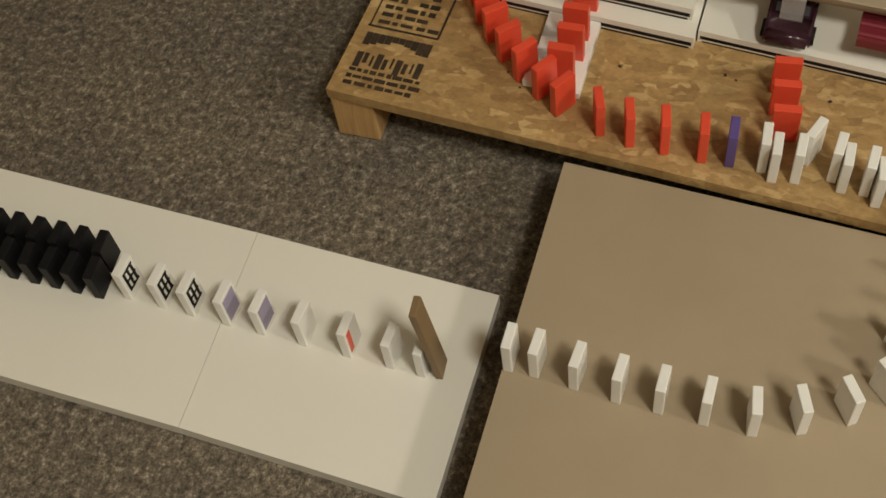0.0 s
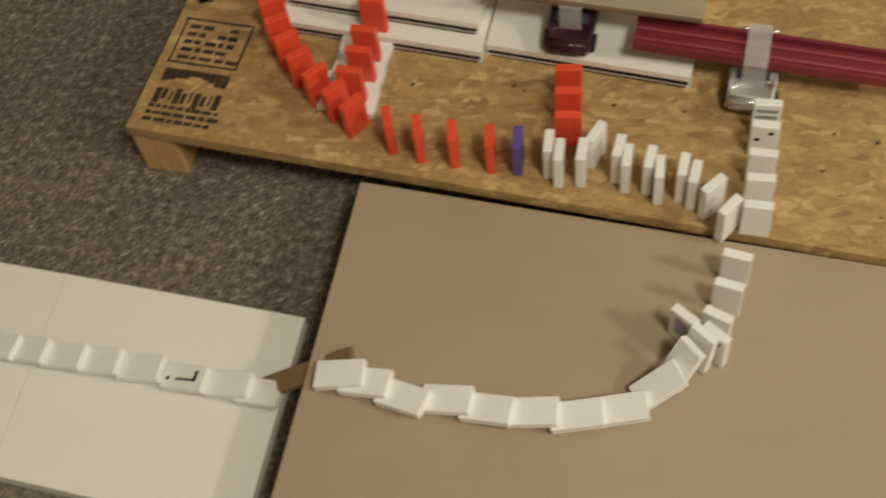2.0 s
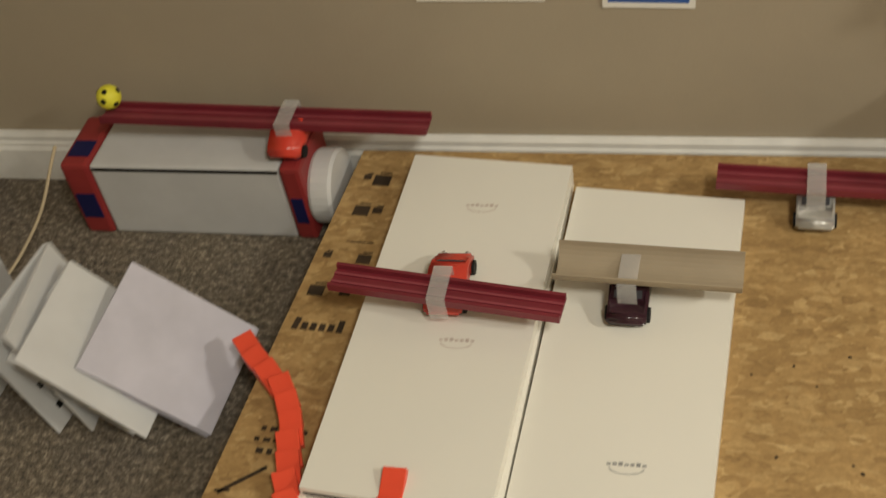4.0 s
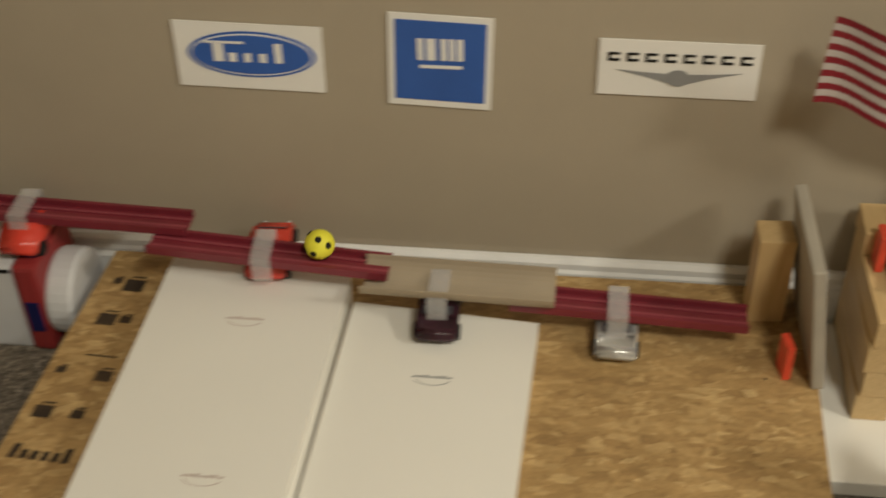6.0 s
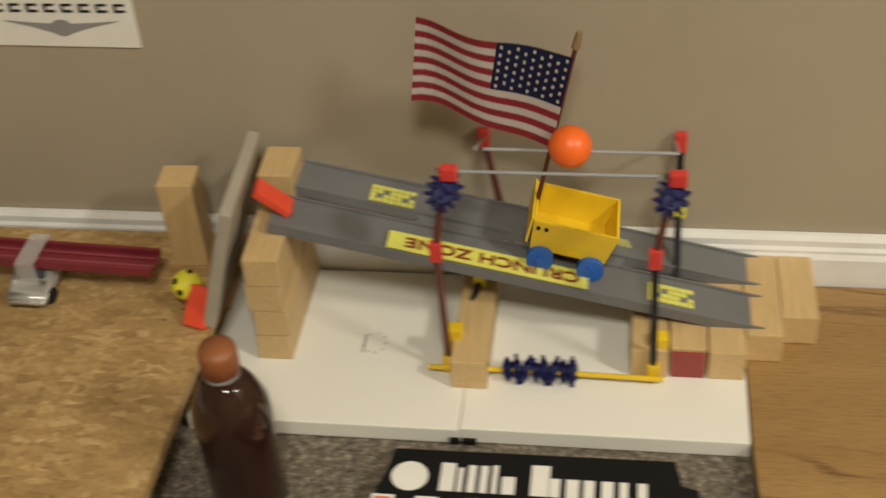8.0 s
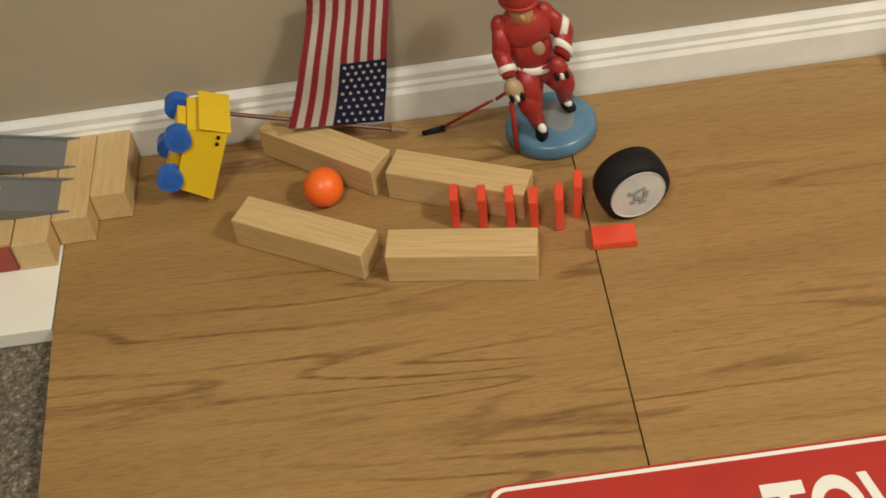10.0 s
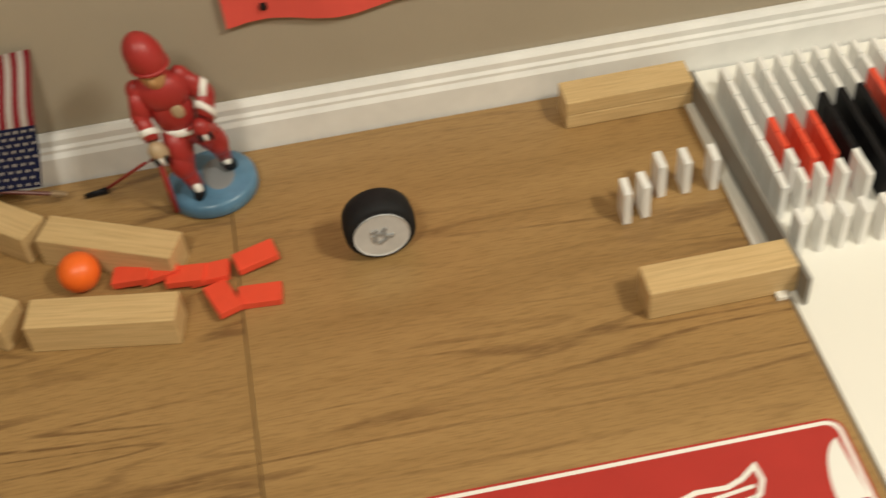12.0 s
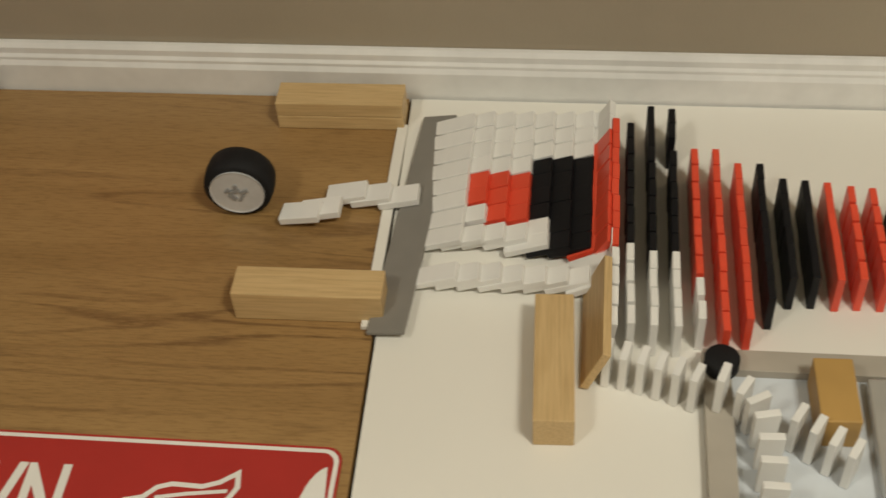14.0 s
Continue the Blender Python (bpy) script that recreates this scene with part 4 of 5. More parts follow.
    # rod frame over the ramp
    t = thing("rod_frame", "toy construction-rod frame over the ramp with navy gears", "toy frame")

    def tube(name, a, b, mat, r=0.0026, label=""):
        return part(name, rod(bmesh.new(), a, b, r), mat, t, label)

    tube("base_rod", (0.640, -0.170, 0.030), (0.742, -0.170, 0.030), YELLOW)
    tube("base_rod", (0.742, -0.170, 0.030), (0.868, -0.173, 0.030), YELLOW)

    def gear(c, r, axis, n=9):
        bm = bmesh.new()
        q = Vector(axis).to_track_quat("Z", "Y").to_matrix().to_4x4()
        mm = Matrix.Translation(c) @ q
        lathe(bm, [(r * 0.55, -0.004), (r * 0.62, 0), (r * 0.55, 0.004)], 0, 14, mm)
        for k in range(n):
            a = 2 * math.pi * k / n
            p = mm @ Vector((r * 0.5 * math.cos(a), r * 0.5 * math.sin(a), 0))
            e = mm @ Vector((r * math.cos(a), r * math.sin(a), 0))
            rod(bm, p, e, 0.0026, 0, 6, 0.0018)
        part("gear", bm, NAVY, t, "navy snowflake connector", smooth=False)

    for k, x in enumerate((0.718, 0.727, 0.736, 0.745, 0.754, 0.763, 0.772, 0.781)):
        gear((x, -0.170, 0.032), 0.0150 if k % 3 else 0.0118, (1, 0.25 * math.sin(k * 2.3), 0.2 * math.cos(k * 1.7)), 8)
    for s, (bx, mx, kx, rx, tx) in enumerate(((0.660, 0.655, 0.664, 0.700, 0.684), (0.858, 0.854, 0.864, 0.880, 0.878))):
        foot, mid, knob = (bx, -0.165, 0.032), (mx, -0.162, 0.172), (kx, -0.155, 0.238)
        tube("post_rod", foot, mid, BROWNROD if s == 0 else BLACKROD, 0.0034)
        tube("post_rod", mid, knob, BROWNROD, 0.0034)
        back_foot, back_top = (bx + 0.022, -0.075, 0.060), (tx, -0.006, 0.190)
        tube("post_rod", foot, back_foot, BLACKROD, 0.0034)
        tube("post_rod", back_foot, (rx, -0.012, 0.110), BLACKROD, 0.0034)
        tube("post_rod", (rx, -0.012, 0.110), back_top, BROWNROD if s == 0 else BLACKROD, 0.0034)
        for c, mat in ((foot, YELLOW), (mid, REDCONN), (back_foot, LEMON), (back_top, REDCONN)):
            part("connector", box(bmesh.new(), (-0.006, -0.004, -0.011), (0.006, 0.004, 0.011), 0, 0.002, Matrix.Translation(c)), mat, t)
        part("connector", box(bmesh.new(), (-0.008, -0.005, -0.006), (0.008, 0.005, 0.008), 0, 0.002, Matrix.Translation((kx + 0.006, -0.150, 0.252))), REDCONN, t)
        gear((kx, -0.158, 0.236), 0.0165, (0.3, -0.6, 0.5), 11)
        gear((kx + 0.004, -0.150, 0.240), 0.0170, (0.5, -0.3, 0.6), 9)
        gear((kx - 0.002, -0.154, 0.230), 0.0160, (-0.6, -0.5, 0.3), 9)
        part("connector", box(bmesh.new(), (-0.0075, -0.007, -0.012), (0.0075, 0.007, 0.019), 0, 0.002, Matrix.Translation((bx + 0.006, -0.150, 0.048))), YELLOW, t)
    part("connector", box(bmesh.new(), (-0.007, -0.006, -0.016), (0.007, 0.006, 0.016), 0, 0.002, Matrix.Translation((0.880, -0.013, 0.120))), LEMON, t)
    tube("rail_rod", (0.660, -0.108, 0.2235), (0.856, -0.108, 0.2235), GREYROD, 0.0018)
    tube("rail_rod", (0.692, -0.072, 0.2235), (0.872, -0.072, 0.2235), GREYROD, 0.0018)
    for x in (0.664, 0.852):
        tube("cross_rod", (x, -0.150, 0.242), (x + 0.004, -0.108, 0.2235), GREYROD, 0.0018)
        tube("cross_rod", (x + 0.020, -0.006, 0.190), (x + 0.02, -0.072, 0.2235), GREYROD, 0.0018)


crash_ramp()


def dump_truck():
    t = thing("toy_truck", "yellow plastic dump truck with blue wheels and small flag", "toy truck")
    bm = bmesh.new()
    lo = [(-0.038, -0.026), (0.036, -0.026), (0.036, 0.026), (-0.038, 0.026)]
    hi = [(-0.042, -0.031), (0.041, -0.031), (0.041, 0.031), (-0.042, 0.031)]
    hi2 = [(x * 0.93, y * 0.91) for x, y in hi]
    lo2 = [(x * 0.93, y * 0.91) for x, y in lo]
    rings = [[bm.verts.new((x, y, z)) for x, y in r] for r, z in ((lo, 0.020), (hi, 0.058), (hi2, 0.058), (lo2, 0.026))]
    for a, b in zip(rings, rings[1:]):
        for k in range(4):
            n = (k + 1) % 4
            bm.faces.new((a[k], a[n], b[n], b[k]))
    bm.faces.new(rings[0]), bm.faces.new(rings[-1])
    part("bed", bm, YELLOW, t)
    part("chassis", box(bmesh.new(), (-0.036, -0.014, 0.011), (0.036, 0.014, 0.0198), 0, 0.001), YELLOW, t)
    part("tailboard", box(bmesh.new(), (-0.045, -0.031, 0.030), (-0.0425, 0.031, 0.061), 0, 0.001), YELLOW, t)
    for x in (-0.026, 0.024):
        for s in (-1, 1):
            w = part("wheel", rod(bmesh.new(), (x, s * 0.020, 0.013), (x, s * 0.033, 0.013), 0.013, 0, 20), BLUE, t)
            part("hub", rod(bmesh.new(), (x, s * 0.033, 0.013), (x, s * 0.0345, 0.013), 0.005, 0, 12), BLUE, w)
    for k in range(2):
        part("rivet", rod(bmesh.new(), (-0.036 + 0.008 * k, -0.0315, 0.05), (-0.036 + 0.008 * k, -0.0285, 0.05), 0.002, 0, 8), INK, t)
    a, b = Vector((-0.040, 0.004, 0.045)), Vector((-0.046, 0.010, 0.226))
    part("flag_pole", rod(bmesh.new(), a, b, 0.0022), BROWNROD, t, "thin dark wooden flag pole")
    part("pole_tip", rod(bmesh.new(), b, b + (b - a).normalized() * 0.016, 0.0042, 0, 10, 0.003), STICK, t)
    # flag: waving strips, the canton beside the pole
    fl = thing_child("flag", t)
    d = (b - a).normalized()

    def at(u, v, off=0.0):
        p = b - d * (0.008 + (0.098 - 0.012 * u) * v)
        w = 0.006 * math.sin(2.6 * u * math.pi + 1.2 * v) * u
        return p + Vector((-0.144 * u + 0.008 * u * v, -0.004 + off + 1.2 * w, 0.4 * w + 0.003 * u - 0.004 * u * u + 0.010 * v * u * (1.6 - u)))

    def strip(u0, u1, v0, v1, mat, name, off, n=14):
        bm = bmesh.new()
        grid = [[[bm.verts.new(at(u0 + (u1 - u0) * k / n, v, off + o)) for v in (v0, v1)] for k in range(n + 1)] for o in (0.0, 0.0006)]
        for g in grid:
            for k in range(n):
                bm.faces.new((g[k][0], g[k + 1][0], g[k + 1][1], g[k][1]))
        part(name, bm, mat, fl)

    for k in range(13):
        strip(0.0 if k > 6 else 0.48, 1.0, k / 13, (k + 1) / 13, FLAGWHITE if k % 2 else FLAGRED, "stripe", 0.0)
    strip(0.0, 0.48, 0.0, 7 / 13, FLAGBLUE, "canton", 0.0)
    bm = bmesh.new()
    for i in range(9):
        for j in range(6 if i % 2 == 0 else 5):
            u, v = 0.032 + i * 0.052, (0.045 + j * 0.088 + (0.044 if i % 2 else 0))
            p = at(u, v, -0.0012)
            box(bm, (p.x - 0.0013, p.y - 0.0004, p.z - 0.0013), (p.x + 0.0013, p.y + 0.0006, p.z + 0.0013), 0)
            p = at(u, v, 0.0016)
            box(bm, (p.x - 0.0013, p.y - 0.0004, p.z - 0.0013), (p.x + 0.0013, p.y + 0.0006, p.z + 0.0013), 0)
    part("star_pattern", bm, FLAGWHITE, fl)
    slope = math.degrees(math.atan(0.246))

    def on(x, extra=0.0):
        return pose(x, -0.074, ramp_z(x) + 0.0006, 0, slope + extra, 0)

    rest = pose(1.059, -0.073, 0.086, 0, 0, 4) @ pose(0, 0, 0, -4, 0, 0) @ pose(0, 0, 0, 0, 113, 0)
    keys = [(0, on(0.530)), (7.36, on(0.530)), (7.5, on(0.538)), (7.8, on(0.655)), (8.0, on(0.768)), (8.3, on(0.893)), (8.5, pose(0.984, -0.076, 0.060, 0, 9, 0)), (8.6, pose(1.018, -0.078, 0.056, 0, 16, -2)), (8.7, pose(1.042, -0.082, 0.060, 0, 40, -6)), (8.8, pose(1.052, -0.072, 0.074, 0, 74, -3)), (8.9, pose(1.055, -0.069, 0.081, 0, 0, 2) @ pose(0, 0, 0, 0, 98, 0)), (9.0, rest), (14, rest)]
    t.matrix_basis = keys[0][1]
    MOVES.append((t, keys))
    hoist = Vector((-0.043, 0.006, 0.165))
    slumped = Matrix.Translation(hoist) @ pose(0, 0, 0, 0, 0, -12) @ pose(0, 0, 0, 0, -11, 0) @ Matrix.Translation(-hoist)
    MOVES.append((fl, [(0, Matrix()), (8.7, Matrix()), (9.0, slumped), (14, slumped)]))


def thing_child(name, parent):
    ob = new(name)
    ob.parent = parent
    ob.empty_display_size = 0.01
    return ob


dump_truck()


def balls():
    bm = bmesh.new()
    bmesh.ops.create_uvsphere(bm, u_segments=32, v_segments=20, radius=0.020)
    ob = solid("orange_ball", bm, ORANGE, "glossy orange plastic ball riding on the rails and in the truck", "ball", smooth=True)
    path = [(0, 0.694, -0.090, 0.2415), (7.72, 0.694, -0.090, 0.2415), (8.0, 0.774, -0.090, 0.2415), (8.08, 0.825, -0.088, 0.220), (8.18, 0.862, -0.078, 0.135), (8.3, 0.913, -0.074, 0.112), (8.5, 1.000, -0.076, 0.103), (8.6, 1.040, -0.078, 0.090), (8.7, 1.072, -0.080, 0.072), (8.8, 1.103, -0.080, 0.048), (9.0, 1.121, -0.058, 0.0403), (9.2, 1.131, -0.066, 0.0403), (9.8, 1.185, -0.105, 0.0403), (10.4, 1.268, -0.155, 0.0403), (10.9, 1.309, -0.168, 0.0403), (11.3, 1.314, -0.168, 0.0403), (14, 1.314, -0.168, 0.0403)]
    ob.location = path[0][1:]
    MOVES.append((ob, [(t, pose(x, y, z, 0, (x - 0.69) * 700 % 80, 0)) for t, x, y, z in path]))
    t = thing("foam_ball", "yellow foam ball with black spots rolling down the tracks", "ball")
    bm = bmesh.new()
    bmesh.ops.create_uvsphere(bm, u_segments=28, v_segments=18, radius=0.0155)
    part("sphere", bm, LEMON, t, smooth=True)
    for d in ((0, -1, 0.25), (0.8, -0.55, -0.3), (-0.8, -0.5, -0.35), (0.1, -0.5, 0.9), (0.2, -0.6, -0.85), (0, 1, 0), (-0.9, 0.1, 0.5), (0.9, 0.3, 0.5)):
        v = Vector(d).normalized()
        q = v.to_track_quat("Z", "Y").to_matrix().to_4x4()
        part("spot", lathe(bmesh.new(), [(0.0036, 0.0144), (0.0034, 0.0157), (0.0018, 0.0160)], 0, 10, q), INK, t)
    path = [(0, -0.62, -0.066, 0.187), (4.7, -0.62, -0.066, 0.187), (5.2, -0.42, -0.067, 0.177), (5.8, -0.146, -0.088, 0.156), (6.0, -0.072, -0.094, 0.153), (6.25, 0.045, -0.105, 0.145), (6.5, 0.176, -0.116, 0.128), (6.8, 0.325, -0.121, 0.1155), (6.95, 0.376, -0.130, 0.1025), (7.1, 0.398, -0.140, 0.0985), (14, 0.398, -0.140, 0.0985)]
    t.matrix_basis = pose(*path[0][1:])
    rows, turned, last = [], 0.0, None
    for k, (s, x, y, z) in enumerate(path):
        if last is not None and x - last > 0.001:
            turned += min(85.0, math.degrees((x - last) / 0.0155))
        last = x
        rows.append((s, pose(x, y, z, 0, turned, 0)))
    MOVES.append((t, rows))
    t = thing("wheel_toy", "black rubber toy wheel with a pale grey hub", "wheel")
    bm = lathe(bmesh.new(), [(0.024, -0.016), (0.030, -0.016), (0.0338, -0.013), (0.0350, -0.004), (0.0350, 0.004), (0.0338, 0.013), (0.030, 0.016), (0.024, 0.016)], 0, 40, pose(0, 0, 0, 90))
    tyre = part("tyre", bm, TYRE, t, smooth=True)
    rim = part("rim", lathe(bmesh.new(), [(0.0, -0.0172), (0.0255, -0.0172), (0.0272, -0.0180), (0.0272, 0.0172), (0.0, 0.0168)], 0, 36, pose(0, 0, 0, 90) @ pose(0, 0, 0, 180)), RIM, t, "pale grey hub with a worn emblem")
    for x, z, w, h, a in ((-0.006, 0.004, 0.009, 0.004, 20), (0.002, 0.007, 0.010, 0.003, -15), (0.007, 0.000, 0.005, 0.009, 10), (0.000, -0.003, 0.011, 0.004, 30), (-0.005, -0.006, 0.006, 0.004, -30), (0.004, -0.009, 0.007, 0.003, 0)):
        part("emblem", box(bmesh.new(), (-w / 2, -0.0188, -h / 2), (w / 2, -0.0168, h / 2), 0, 0.0004, pose(x, 0, z, 0, a, 0)), LOGOGREY, rim)
    path = [(0, 1.505), (10.9, 1.505), (11.4, 1.503), (11.7, 1.545), (12.0, 1.604), (12.25, 1.654), (12.5, 1.699), (12.75, 1.742), (13.0, 1.779), (13.2, 1.802), (13.5, 1.811), (14, 1.806)]
    t.matrix_basis = pose(path[0][1], -0.196, 0.0555, 0, 0, 12)
    MOVES.append((t, [(s, pose(x, -0.190, 0.0555, 0, 0, 12 if x < 1.55 else 2) @ pose(0, 0, 0, 0, math.degrees((x - 1.505) / 0.035), 0)) for s, x in path]))


balls()


def guide_blocks():
    for x, y, a in ((1.216, -0.070, -37), (1.346, -0.142, -23.6), (1.193, -0.185, -29.6), (1.339, -0.235, -9.6)):
        wood_block(x, y, 0.0378, a, "smooth beech block laid as a guide rail", group="guide blocks")
    for z in (0.0290, 0.0466):
        wood_block(1.886, -0.053, z, 0.5, "flat beech plank in a pair by the baseboard", (0.0172, 0.035, 0.136), group="wall planks")
    wood_block(1.897, -0.320, 0.0378, 0.5, "smooth beech block lying beside the seam")
    wood_block(2.126, -0.392, 0.0378, 92, "smooth beech block lying on the white board")
    ob = wood_block(2.152, -0.345, 0.0465, 90, "thin beech plank on edge beside the domino field", (0.052, 0.008, 0.115))
    MOVES.append((ob, [(s, pose(2.156, -0.345, 0.0208, 0, a, 0) @ pose(-0.004, 0, 0.0262, 0, 0, 90) @ pose(0, 0, 0, 0, 90, 0)) for s, a in ((0, 0), (13.84, 0), (13.92, 8), (14, 21))]))
    rng = random.Random(8)
    low = domino_mesh(RED, TH, 0.022, 0.038)
    pts = [(1.338, -0.172, 5), (1.364, -0.178, 5), (1.390, -0.184, 6), (1.412, -0.190, 8)]
    for k, (x, y, a) in enumerate(pts):
        domino(x, y, 0.020, -a, "r", 10.55 + 0.06 * k, 82, "in the short row before the wheel", "red row before the wheel", mesh=low, turn=rng.uniform(-9, 9))
    lying(1.4820, -0.226, 0.0205, -4, "r", "lying flat by the wheel")
    d = new("domino", MESH["r"])
    tagged(d, "bright red plastic domino upended beside the wheel", "domino")
    a, b, c = pose(1.455, -0.180, 0.0205, 0, 2, -10), pose(1.456, -0.178, 0.0215, 0, 14, -4), pose(1.462, -0.186, 0.0290, 0, 86, 14)
    d.matrix_basis = a
    MOVES.append((d, [(0, a), (10.8, a), (11.0, b), (11.42, b), (11.62, c), (14, c)]))
    d = new("domino", MESH["r"])
    tagged(d, "bright red plastic domino pushed askew before the wheel", "domino")
    a, b, c = pose(1.436, -0.194, 0.0205, 0, 0, -8), pose(1.420, -0.206, 0.0300, 0, 84, -6), pose(1.440, -0.206, 0.0275, 0, 86, -70)
    d.matrix_basis = a
    MOVES.append((d, [(0, a), (10.82, a), (10.98, b), (11.32, b), (11.48, c), (14, c)]))
    starts = (13.14, 13.24, 13.43, 13.49, 13.55)
    for k, (x, y) in enumerate(((1.842, -0.207), (1.861, -0.203), (1.884, -0.180), (1.909, -0.181), (1.937, -0.183))):
        domino(x, y, 0.020, rng.uniform(-3, 3), "w", starts[k], 78, "in the row after the wheel", "white row after the wheel", turn=rng.uniform(-5, 5), took=0.2)
    g = solid("grey_strip", box(bmesh.new(), (-0.002, -0.150, 0), (0.002, 0.150, 0.036), 0, 0.0006), SLATE, "grey strip on edge that sweeps the whole field", "strip")
    up, mid, dn = tipped(1.9625, -0.205, 0.0203, 2.5, 0, 0.004), tipped(1.9625, -0.205, 0.0203, 0, 35, 0.004), tipped(1.9625, -0.205, 0.024, -4, 80, 0.004)
    g.matrix_basis = up
    MOVES.append((g, [(0, up), (13.62, up), (13.76, mid), (13.92, dn), (14, dn)]))
    solid("edge_strip", box(bmesh.new(), (1.947, -0.345, 0.0205), (1.9575, -0.065, 0.0245)), MELAMINE, "white strip over the board joint", "strip")


guide_blocks()


def domino_field():
    """Rows across the board: white, red and black bands in the shape of an arrowhead."""
    rng = random.Random(11)
    bands = [
        [("w", -0.066, -0.250), ("w", -0.276, -0.298)],
        [("w", -0.062, -0.152), ("r", -0.152, -0.196), ("w", -0.196, -0.250), ("w", -0.276, -0.298)],
        [("w", -0.060, -0.152), ("r", -0.152, -0.218), ("w", -0.218, -0.250), ("w", -0.276, -0.298)],
        [("w", -0.060, -0.152), ("r", -0.152, -0.218), ("w", -0.218, -0.250), ("w", -0.276, -0.298)],
        [("w", -0.058, -0.130), ("b", -0.130, -0.216), ("w", -0.216, -0.250), ("w", -0.276, -0.298)],
        [("w", -0.058, -0.128), ("b", -0.128, -0.252), ("w", -0.276, -0.298)],
        [("w", -0.058, -0.126), ("b", -0.126, -0.252), ("w", -0.276, -0.298)],
        [("w", -0.058, -0.108), ("r", -0.108, -0.255), ("w", -0.262, -0.30)],
        [("w", -0.062, -0.106), ("r", -0.106, -0.262)],
        [("r", -0.092, -0.268), ("w", -0.245, -0.365)],
        [("b", -0.096, -0.262), ("w", -0.262, -0.362)],
        [("b", -0.072, -0.130), ("b", -0.130, -0.272), ("w", -0.272, -0.362)],
        [("b", -0.074, -0.118), ("b", -0.136, -0.272), ("w", -0.272, -0.362)],
        [("r", -0.132, -0.300), ("w", -0.300, -0.355)],
        [("r", -0.132, -0.365)],
        [("r", -0.152, -0.350)],
        [("b", -0.152, -0.325)],
        [("b", -0.172, -0.300)],
        [("b", -0.174, -0.298)],
        [("r", -0.176, -0.300)],
        [("r", -0.178, -0.300)],
        [("r", -0.180, -0.300)],
        [("b", -0.182, -0.300)],
        [("b", -0.184, -0.300)],
    ]
    small = {c: domino_mesh(m, 0.0070, 0.0212, 0.0440) for c, m in (("w", WHITE), ("r", RED), ("b", BLACK))}
    for i, segs in enumerate(bands):
        x = 1.985 + 0.0206 * i
        for c, ya, yb in segs:
            n = max(1, round((ya - yb) / 0.0225))
            for k in range(n):
                y = ya - (k + 0.5) * (ya - yb) / n
                t = 13.69 + 0.027 * i + rng.uniform(-0.008, 0.008)
                fall = t if i <= 9 else None
                domino(x + rng.uniform(-0.0004, 0.0004), y, 0.020, rng.uniform(-1.3, 1.3), c, fall, 71 if i < 7 else 62 - (i - 7) * 20, "in the striped domino field", "domino field", small[c], 0.007, took=0.13)
    # curved tail of small white dominoes into the lid
    tail = [(2.172, -0.388), (2.187, -0.391), (2.202, -0.395), (2.217, -0.400), (2.232, -0.405), (2.247, -0.411), (2.267, -0.420), (2.285, -0.425), (2.295, -0.437), (2.301, -0.453), (2.303, -0.475), (2.303, -0.497), (2.303, -0.521), (2.302, -0.545)]
    for k, (x, y) in enumerate(tail):
        n, p = tail[min(k + 1, len(tail) - 1)], tail[max(k - 1, 0)]
        domino(x, y, 0.0205 if k < 6 else 0.0342 if k == 6 else 0.0246, math.degrees(math.atan2(n[1] - p[1], n[0] - p[0])), "w", None, 0, "in the curved tail of the field", "curved tail row", small["w"])
    for k in range(4):
        domino(2.327 + 0.0137 * k, -0.450 - 0.0108 * k, 0.0246, -30, "w", None, 0, "in the curved tail of the field", "curved tail row", small["w"])
    t = thing("box_lid", "pale blue box lid with a taupe rim carrying small dominoes", "lid")
    part("tray", box(bmesh.new(), (2.262, -0.80, 0.0205), (2.75, -0.362, 0.0242), 0, 0.0006), TRAYBLUE, t)
    for a, b in (((2.255, -0.80, 0.0205), (2.279, -0.36, 0.034)), ((2.279, -0.383, 0.0243), (2.75, -0.36, 0.034))):
        part("rim", box(bmesh.new(), a, b, 0, 0.001), TRAYRIM, t)
    part("silver_edge", box(bmesh.new(), (2.392, -0.80, 0.0243), (2.412, -0.39, 0.040), 0, 0.002), SILVER, t, "shiny metal edge strip")
    wood_block(2.361, -0.4185, 0.0423, 91, "orange stained wooden block in the lid", (0.035, 0.033, 0.066), mat=ORANGEBLK)
    bm = bmesh.new()
    lathe(bm, [(0.001, 0), (0.016, 0), (0.018, 0.004), (0.018, 0.024), (0.015, 0.027), (0.001, 0.027)], 0, 28)
    solid("black_puck", bm, TYRE, "small black rubber disc at the lid corner", "disc", pose(2.270, -0.382, 0.0345) @ Matrix.Diagonal((0.85, 0.85, 0.6, 1)), smooth=True)


domino_field()


